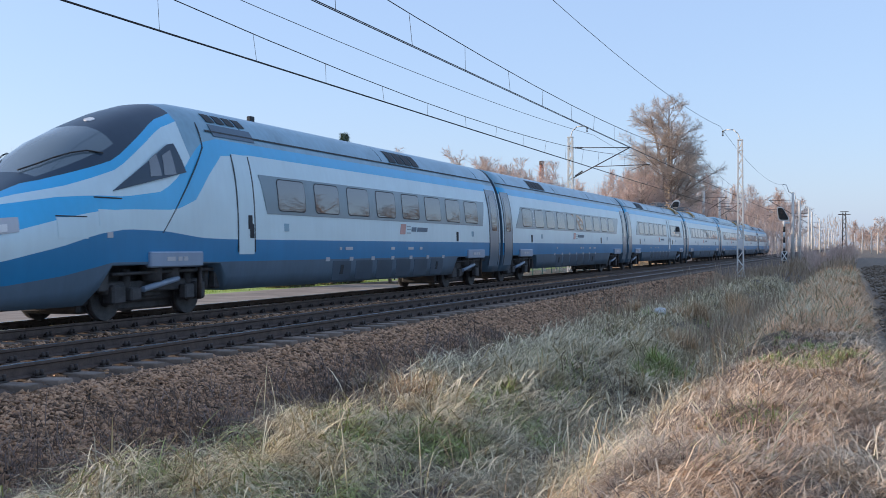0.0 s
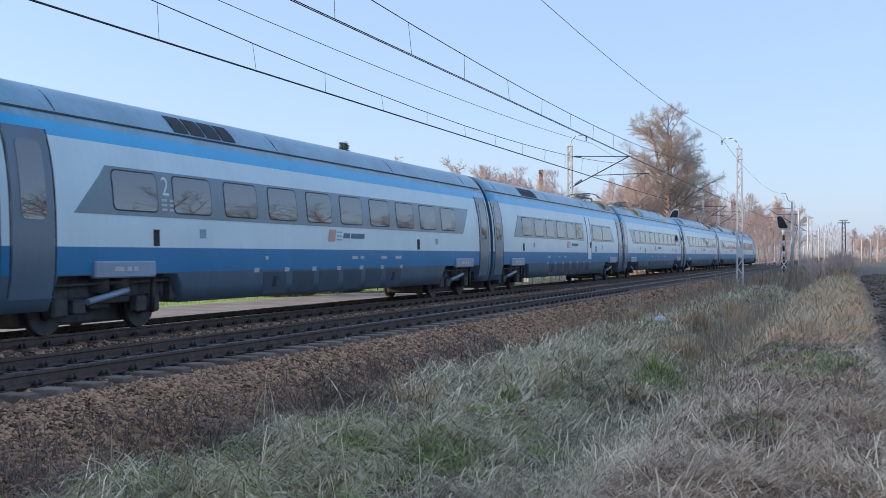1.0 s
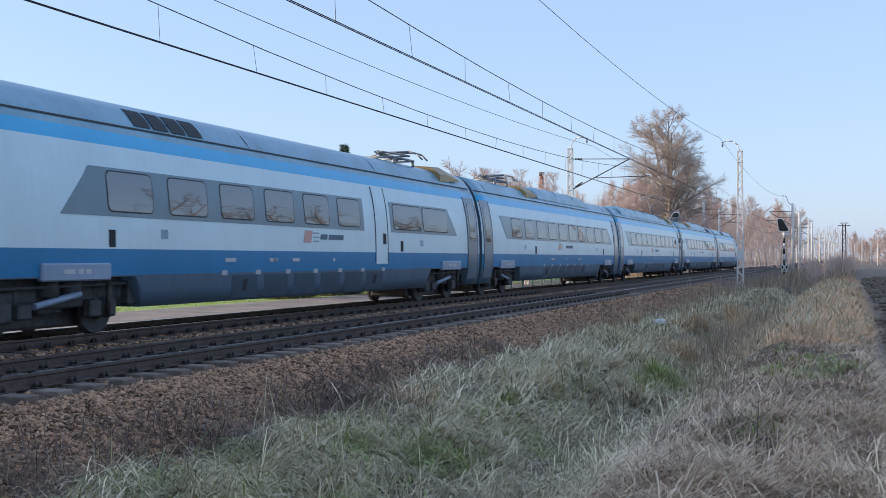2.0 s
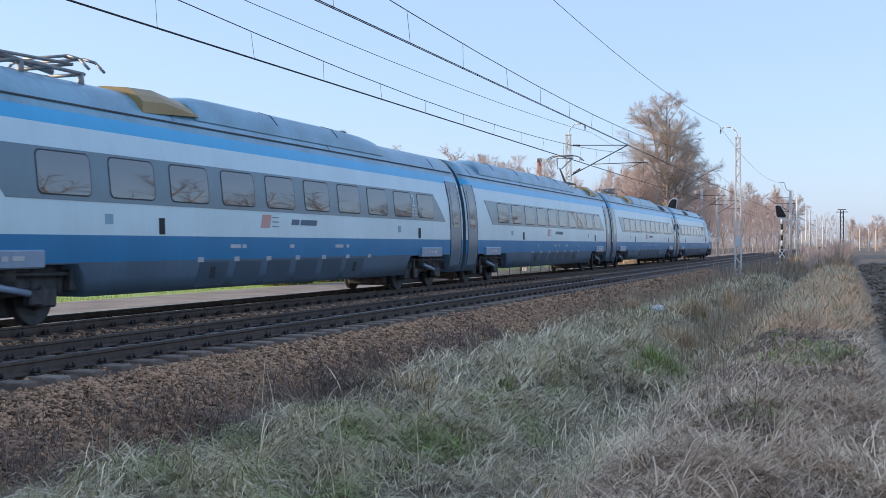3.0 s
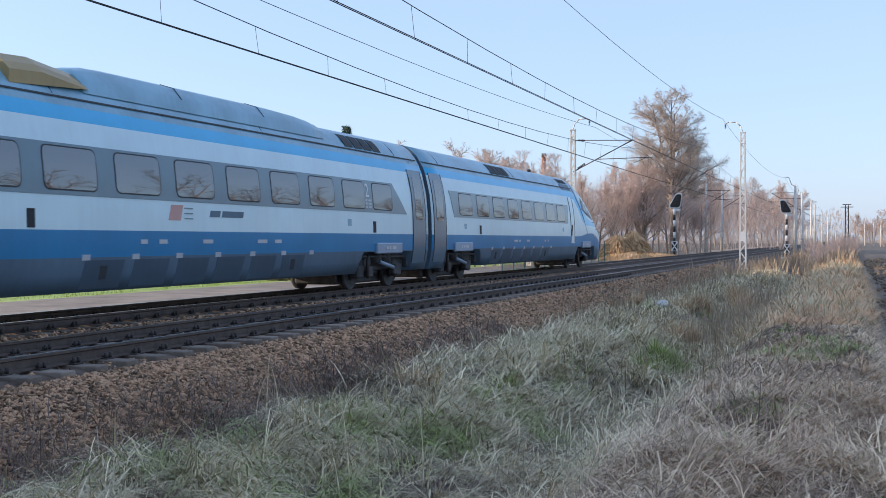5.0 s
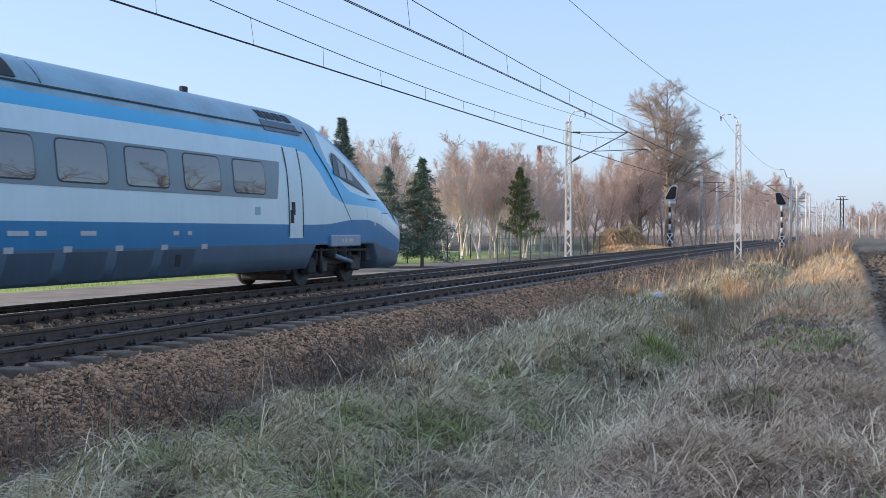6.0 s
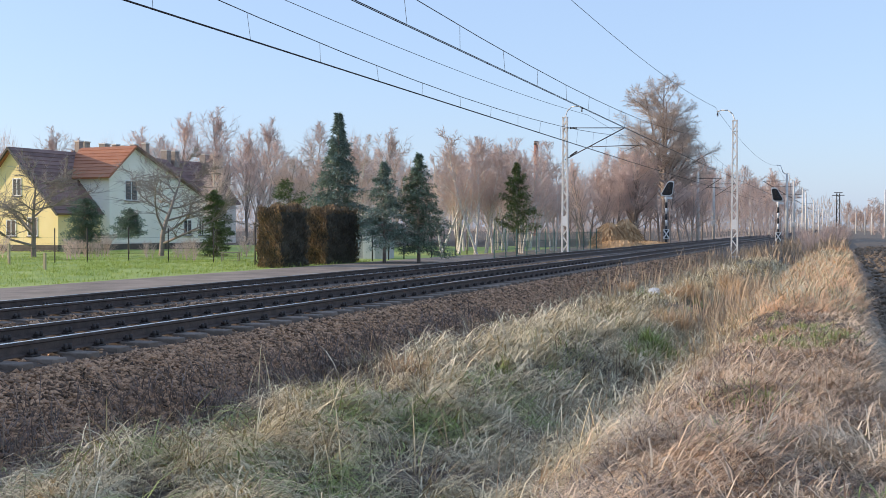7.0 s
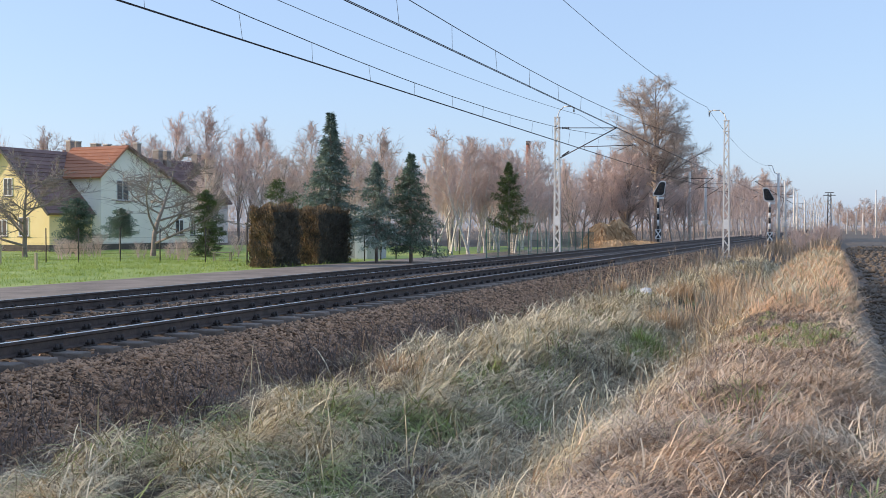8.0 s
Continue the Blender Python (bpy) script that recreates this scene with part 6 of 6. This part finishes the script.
def build_stones():
    V, F = merge([scatter_stones("a", 27000, -8.5, -6.75, 3.5, 15, 0.034, 1),
                  scatter_stones("b", 21000, -8.5, -6.75, 15, 34, 0.041, 2),
                  scatter_stones("c", 9000, -8.5, -6.75, 34, 75, 0.055, 3),
                  scatter_stones("d", 9000, -12.4, -8.4, 6, 40, 0.036, 4, -0.015),
                  scatter_stones("e", 9000, -12.5, -10.9, 8, 60, 0.04, 5),
                  scatter_stones("f", 4000, -16.6, -12.5, 10, 60, 0.04, 6, -0.01)])
    tagged(new("ballast_stones", fast_mesh("ballast_stones", V, F, M_STONE)), "brown crushed ballast stones on the embankment", "ballast", kind="stuff")
    V, F = merge([scatter_stones("g", 6000, 0.75, 4.5, 6, 40, 0.06, 7), scatter_stones("h", 5000, 1.0, 14, 30, 110, 0.13, 8)])
    tagged(new("field_clods", fast_mesh("field_clods", V, F, M_FIELD)), "dark clods of ploughed earth", "earth", kind="stuff")
    M_PLASTIC = surface("white_plastic_bag", (0.6, 0.6, 0.6), (0.78, 0.78, 0.78), 3, 0.5)
    bm = bmesh.new()
    bmesh.ops.create_icosphere(bm, subdivisions=3, radius=0.15)
    for v in bm.verts:
        v.co *= 1 + 0.3 * noise.noise(v.co * 9) + 0.2 * noise.noise(v.co * 23)
        v.co.z *= 0.75
        v.co.x *= 1.2
    x, y = -5.28, 33.7
    ob = part("plastic_bag", bm, M_PLASTIC, None)
    ob.location = (x, y, float(ground_z(x, y)) + 0.2)
    tagged(ob, "crumpled white plastic bag caught in dry grass", "plastic bag")


build_stones()


# ---- grass ----
def blades(n, x, y, length, width, lean, spread, seed, droop=1.0, az=None, lift=0.0):
    """Bent tapering blades rooted at x, y; droop bends their tips over."""
    rng = np.random.default_rng(seed)
    z = ground_z(x, y) - 0.01 + lift
    a = rng.uniform(0, 2 * np.pi, n) if az is None else az + rng.normal(0, spread, n)
    L = length * rng.uniform(0.5, 1.3, n) / 3
    t0 = np.clip(lean + rng.normal(0, 0.25, n), 0.02, 1.5)
    t1 = t0 + droop * rng.uniform(0.6, 1.5, n)
    out = np.stack([np.cos(a), np.sin(a), 0 * a], -1)
    side = np.stack([-np.sin(a), np.cos(a), 0 * a], -1) * (width * rng.uniform(0.6, 1.3, n))[:, None]
    up = np.array([[0, 0, 1.0]])
    P = [np.stack([x, y, z], -1)]
    for t in (t0, (t0 + t1) / 2, t1):
        q = P[-1] + (out * np.sin(t)[:, None] + up * np.cos(t)[:, None]) * L[:, None]
        q[:, 2] = np.maximum(q[:, 2], ground_z(q[:, 0], q[:, 1]) + 0.012)
        P.append(q)
    V = np.stack([P[0] - side, P[0] + side, P[1] - side * 0.9, P[1] + side * 0.9, P[2] - side * 0.65, P[2] + side * 0.65, P[3]], 1).reshape(-1, 3)
    F0 = np.array([[0, 1, 3], [0, 3, 2], [2, 3, 5], [2, 5, 4], [4, 5, 6]])
    F = (np.arange(n)[:, None, None] * 7 + F0[None]).reshape(-1, 3)
    return V, F


def tufts(nt, per, x0, x1, y0, y1, length, width, lean, seed, radius=0.18, power=1.0, keep=None, droop=1.0):
    """Tussocks of blades, each combed its own way."""
    rng = np.random.default_rng(seed)
    cx = rng.uniform(x0, x1, nt)
    cy = y0 + (y1 - y0) * rng.random(nt) ** power
    if keep is not None:
        k = keep(cx, cy, rng.random(nt))
        cx, cy = cx[k], cy[k]
    m = len(cx)
    comb = -0.5 + 1.3 * np.sin(cx * 0.9 + cy * 0.35) + rng.normal(0, 1.1, m)
    sc = rng.uniform(0.6, 1.35, m)
    i = np.repeat(np.arange(m), per)
    r, q = radius * np.sqrt(rng.random(m * per)) * sc[i], rng.uniform(0, 2 * np.pi, m * per)
    x, y = cx[i] + r * np.cos(q), cy[i] + r * np.sin(q)
    out = np.where(rng.random(m * per) < 0.4, comb[i], q)
    return blades(m * per, x, y, length * sc[i], width * (0.7 + 0.5 * (y / 14) ** 0.7), lean, 0.5, seed + 1, droop, out)


def mats(nt, per, x0, x1, y0, y1, length, width, seed, radius=0.2, dome=0.12, comb=0.2, keep=None):
    """Clumps of long dead grass, fallen over and combed one way, with dark hollows between."""
    rng = np.random.default_rng(seed)
    cx, cy = rng.uniform(x0, x1, nt), rng.uniform(y0, y1, nt)
    if keep is not None:
        k = keep(cx, cy, rng.random(nt))
        cx, cy = cx[k], cy[k]
    m = len(cx)
    way = comb + 0.9 * np.sin(cx * 0.8 + cy * 0.3) + rng.normal(0, 0.9, m)
    sc = rng.uniform(0.45, 1.5, m)
    i = np.repeat(np.arange(m), per)
    f, q = rng.random(m * per), rng.uniform(0, 2 * np.pi, m * per)
    r = radius * np.sqrt(f) * sc[i]
    x, y = cx[i] + r * np.cos(q), cy[i] + r * np.sin(q)
    lift = dome * sc[i] * (1 - f) * rng.random(m * per) ** 0.5
    return blades(m * per, x, y, length * sc[i], width * (0.7 + 0.5 * (y / 14) ** 0.7), 1.2, 0.62, seed + 1, 0.75, way[i], lift)


M_DRY = surface("dry_grass", (0.2, 0.16, 0.09), (0.85, 0.74, 0.5), 0.8, 0.85, island=0.7)
M_GREY = surface("grey_matted_grass", (0.17, 0.135, 0.085), (1.0, 0.86, 0.62), 0.8, 0.85, island=1.3, tint=((0.8, 0.78, 0.66), (1.0, 0.98, 0.93)))
# straw with the sun's orange put into its colour
M_MARGIN = surface("sunlit_straw_grass", (0.36, 0.2, 0.1), (0.95, 0.62, 0.36), 0.8, 0.85, island=0.7)
M_TAN = surface("russet_dry_grass", (0.2, 0.12, 0.075), (1.0, 0.78, 0.54), 0.8, 0.85, island=1.3, tint=((0.78, 0.7, 0.67), (1.0, 1.0, 0.98)))
M_GREEN = surface("fresh_grass", (0.14, 0.19, 0.045), (0.5, 0.56, 0.2), 1.0, 0.8, island=0.6)
M_LAWNGRASS = surface("lawn_blade", (0.2, 0.3, 0.05), (0.56, 0.62, 0.18), 0.4, 0.8, island=0.6, trans=0.2)
M_WEED = surface("withered_weed", (0.07, 0.05, 0.042), (0.34, 0.255, 0.21), 0.9, 0.9, island=0.7, trans=0.2)
M_STEM = surface("pale_dry_stem", (0.62, 0.5, 0.3), (0.92, 0.8, 0.54), 3.0, 0.8)
M_STALK = surface("weed_stalk", (0.22, 0.16, 0.11), (0.55, 0.42, 0.29), 2.0, 0.9, island=0.6)


def patchy(x, y):
    return 0.5 + 0.5 * np.sin(x * 1.3 + 0.7 * np.sin(y * 0.9)) * np.sin(y * 0.75 + 1.1 * np.sin(x * 0.8))


def hollow(x, y):
    """Low where the dead grass opens; dark weeds there also paint in the hollows' shade."""
    pits = sum(np.exp(-((x - a) ** 2 + (y - b) ** 2) / w) for a, b, w in ((-4.7, 10.8, 0.3), (-3.5, 9.9, 0.25), (-5.2, 14.2, 0.4), (-3.3, 13.0, 0.5), (-4.0, 18.0, 0.6)))
    return -0.8 * pits + 0.5 + 0.5 * np.sin(x * 2.3 + 1.4 * np.sin(y * 0.9)) * np.sin(y * 1.5 + 1.3 * np.sin(x * 1.1)) + 0.16 * np.sin(x * 5.1 + y * 3.3)


def build_grass():
    V, F = merge([
        mats(1500, 62, -7.0, -1.9, 4.5, 13, 0.42, 0.0046, 1, 0.18, 0.26, 0.0, lambda x, y, r: (r < np.clip((x + 6.55) / 0.6, 0, 1)) & ((hollow(x, y) > 0.46) | (r < 0.06))),
        mats(1700, 38, -7.0, -1.9, 13, 30, 0.46, 0.0064, 3, 0.22, 0.28, 0.0, lambda x, y, r: (r < np.clip((x + 6.8) / 0.7, 0, 1)) & ((hollow(x, y) > 0.46) | (r < 0.06))),
        tufts(260, 26, -6.6, -2.0, 5, 24, 0.34, 0.0058, 0.8, 9, 0.2),
        tufts(900, 18, -7.0, -1.8, 30, 75, 0.45, 0.007, 0.7, 5, 0.3),
        tufts(520, 10, -6.3, -2.0, 4.5, 14, 0.5, 0.0036, 1.3, 7, 0.4, 1.0, None, 0.3),
        tufts(900, 12, -6.9, -2.0, 14, 30, 0.6, 0.0065, 1.2, 8, 0.45, 1.0, None, 0.3),
    ])
    tagged(new("matted_grass", fast_mesh("matted_grass", V, F, M_GREY)), "matted grey-beige winter grass on the ditch bank", "grass", kind="stuff")
    V, F = merge([
        tufts(150, 40, -6.2, -2.2, 5, 16, 0.44, 0.0055, 0.9, 11, 0.16, 1.0, lambda x, y, r: patchy(x, y) > 0.5),
        tufts(420, 26, -6.8, -2.0, 16, 45, 0.45, 0.0062, 0.8, 13, 0.18, 1.0, lambda x, y, r: patchy(x, y) > 0.45),
        tufts(420, 24, -3.6, 0.3, 24, 70, 0.55, 0.007, 0.45, 15, 0.25),
    ])
    tagged(new("dry_grass", fast_mesh("dry_grass", V, F, M_DRY)), "pale straw-coloured dry grass tussocks", "grass", kind="stuff")
    V, F = merge([
        tufts(1100, 40, -2.1, 0.42, 3.6, 12, 0.26, 0.0042, 1.3, 21, 0.2, 1.0, lambda x, y, r: (hollow(x, y) > 0.4) | (r < 0.2)),
        tufts(1100, 28, -2.1, 0.42, 12, 26, 0.28, 0.006, 1.25, 23, 0.22, 1.0, lambda x, y, r: (hollow(x, y) > 0.36) | (r < 0.25)),
        mats(620, 40, -2.0, 0.42, 3.8, 14, 0.28, 0.0042, 25, 0.2, 0.24, 0.4, lambda x, y, r: hollow(x, y) > 0.45),
        tufts(600, 18, -2.0, 0.4, 3.8, 16, 0.42, 0.003, 1.35, 27, 0.35, 1.0, None, 0.2),
    ])
    # sunlight painted in: orange straw from where sun reaches the margin
    VM, FM = merge([
        mats(1100, 24, -2.3, 0.35, 23, 52, 0.5, 0.006, 71, 0.26, 0.14, 1.2),
        tufts(700, 18, -2.4, 0.35, 40, 90, 0.48, 0.007, 0.7, 73, 0.3),
    ])
    tagged(new("orange_grass", fast_mesh("orange_grass", VM, FM, M_MARGIN)), "straw grass along the field margin, sunlight painted in as orange", "grass", kind="stuff")
    tagged(new("russet_grass", fast_mesh("russet_grass", V, F, M_TAN)), "russet flattened dry grass on the field margin", "grass", kind="stuff")
    V, F = merge([
        mats(300, 34, -6.4, -3.0, 4.6, 14, 0.42, 0.005, 31, 0.2, 0.24, 0.0, lambda x, y, r: patchy(x + 2, y + 1) > 0.5),
        tufts(420, 30, -6.4, -2.2, 14, 34, 0.28, 0.0055, 0.5, 33, 0.25, 1.0, lambda x, y, r: patchy(x + 2, y + 1) > 0.55),
        tufts(34, 34, -0.75, 0.1, 15.5, 19.5, 0.18, 0.005, 0.5, 39, 0.2),
        tufts(34, 80, -3.5, -2.9, 19.8, 21.6, 0.42, 0.008, 0.3, 35, 0.15),
        tufts(320, 26, -1.4, 0.4, 4, 30, 0.16, 0.005, 0.6, 37, 0.2, 1.0, lambda x, y, r: patchy(x * 2 + 5, y + 4) > 0.55),
    ])
    tagged(new("green_grass", fast_mesh("green_grass", V, F, M_GREEN)), "fresh green grass sprouting through the dead growth", "grass", kind="stuff")
    V, F = merge([
        tufts(2300, 16, -52, -26.2, 24, 62, 0.22, 0.006, 0.5, 41, 0.4),
        tufts(900, 14, -70, -34, 60, 84, 0.12, 0.009, 0.5, 43, 0.5),
    ])
    tagged(new("lawn_grass", fast_mesh("lawn_grass", V, F, M_LAWNGRASS)), "bright green lawn grass beyond the gravel road", "grass", kind="stuff")
    # withered weeds; those kept by hollow() also darken the pits as painted shade
    V, F = merge([
        tufts(420, 20, -6.2, -1.5, 4.5, 13, 0.26, 0.0055, 0.8, 61, 0.22, 1.0, lambda x, y, r: hollow(x, y) < 0.46),
        tufts(400, 16, -6.2, -1.0, 13, 34, 0.34, 0.0065, 0.75, 63, 0.25, 1.0, lambda x, y, r: hollow(x, y) < 0.46),
        tufts(650, 22, -7.7, -6.0, 4.5, 24, 0.32, 0.0045, 0.7, 65, 0.22, 1.0, None, 0.6),
        tufts(420, 30, -7.2, -5.6, 4.5, 16, 0.3, 0.005, 0.9, 69, 0.22, 1.0, None, 0.8),
        tufts(560, 22, -1.9, 0.4, 4, 22, 0.3, 0.0045, 1.1, 67, 0.22, 1.0, lambda x, y, r: hollow(x, y) < 0.5),
        tufts(300, 30, -3.6, -2.2, 8, 40, 0.4, 0.005, 0.8, 68, 0.25),
    ])
    tagged(new("withered_weeds", fast_mesh("withered_weeds", V, F, M_WEED)), "dark brown tangled withered weeds, also standing in for shade in the hollows", "weeds", kind="stuff")
    # upright stalks and weeds
    V, F = merge([
        tufts(240, 7, -7.2, -5.0, 5, 30, 0.5, 0.0028, 0.15, 51, 0.25, 1.0, None, 0.3),
        tufts(260, 7, -7.6, -5.6, 30, 110, 0.75, 0.006, 0.15, 53, 0.4, 1.0, None, 0.3),
        tufts(150, 9, -3.8, -1.4, 6, 30, 0.6, 0.003, 0.15, 55, 0.25, 1.0, None, 0.3),
        tufts(90, 12, -3.4, -2.2, 24, 40, 0.95, 0.006, 0.12, 57, 0.3, 1.0, None, 0.3),
        tufts(500, 10, -6.0, 0.2, 75, 260, 0.9, 0.012, 0.2, 59, 0.6, 1.0, None, 0.3),
    ])
    tagged(new("weed_stalks", fast_mesh("weed_stalks", V, F, M_STALK)), "dry upright weed stalks", "weeds", kind="stuff")
    # single tall stems in the foreground
    for x, y, h, lx in ((-4.0, 8.65, 1.05, -0.1), (-4.02, 8.5, 0.66, -0.12), (-3.7, 9.6, 0.74, -0.03), (-3.62, 9.5, 0.45, 0.08), (-6.66, 12.0, 0.75, 0.04),
                        (-6.6, 12.2, 0.6, -0.1), (-6.75, 11.9, 0.5, 0.12), (-2.2, 9.7, 0.8, 0.15), (-2.05, 9.9, 0.62, -0.1), (-0.55, 8.6, 0.6, 0.3), (-0.9, 8.9, 0.5, -0.25)):
        z = float(ground_z(x, y))
        bm = bmesh.new()
        pts = [Vector((x + lx * t * t, y, z + h * t)) for t in (0, 0.25, 0.5, 0.75, 1.0)]
        for i in range(4):
            rod(bm, pts[i], pts[i + 1], 0.0085 - 0.0014 * i, 0.0071 - 0.0014 * i, 6)
        tagged(part("dry_stem", bm, M_STEM, None), "single tall dry grass stem", "grass stem", "grass stems")
    # a dark dead weed with side twigs on the field margin
    x, y = -0.73, 9.6
    z = float(ground_z(x, y))
    bm = bmesh.new()
    rod(bm, (x, y, z), (x + 0.03, y, z + 0.55), 0.006, 0.003, 5)
    weed = tagged(part("dead_weed", bm, M_WEED, None), "dark dead weed with short side twigs", "weed")
    for k in range(9):
        bm = bmesh.new()
        h, a = 0.12 + 0.045 * k, k * 2.4
        rod(bm, (x + 0.05 * h, y, z + h), (x + 0.14 * math.cos(a), y + 0.14 * math.sin(a), z + h + 0.09), 0.003, 0.0015, 4)
        part("twig", bm, M_WEED, weed)


build_grass()


def reed_tussock(x, y, h, n, seed, way):
    """A golden clump of dry reeds in the ditch."""
    rng = np.random.default_rng(seed)
    q, r = rng.uniform(0, 2 * np.pi, n), 0.28 * np.sqrt(rng.random(n))
    V, F = blades(n, x + r * np.cos(q), y + r * np.sin(q), h, 0.0075, 0.3, 0.7, seed, 0.9, np.where(rng.random(n) < 0.5, way, q))
    tagged(new("reed_tussock", fast_mesh("reed_tussock", V, F, M_REED)), "golden tussock of dry reeds in the ditch", "reed tussock", "reed tussocks")


M_REED = surface("golden_reed", (0.3, 0.19, 0.1), (0.9, 0.66, 0.42), 0.8, 0.85, island=0.7, trans=0.2)
for k, (x, y, h) in enumerate(((-3.5, 38.0, 1.0), (-3.3, 36.6, 1.0), (-3.7, 39.5, 1.05), (-3.1, 34.5, 0.8), (-3.7, 25.6, 0.75), (-3.45, 25.0, 0.65), (-6.5, 35.5, 0.5), (-4.6, 33.0, 0.6), (-4.2, 34.0, 0.7), (-2.6, 9.3, 0.45), (-6.1, 15.2, 0.45), (-5.6, 14.4, 0.4))):
    reed_tussock(x, y, h, 300 if y > 20 else 110, 90 + k, -0.6 + 0.5 * math.sin(k * 2.3))


# ---- motion ----
def motions():
    walk(TRAIN, [(k * 0.25, pose(-13.68, 13.31 - 26.516 * k * 0.25 - 0.103 * (k * 0.25) ** 2, 0)) for k in range(33)])


motions()
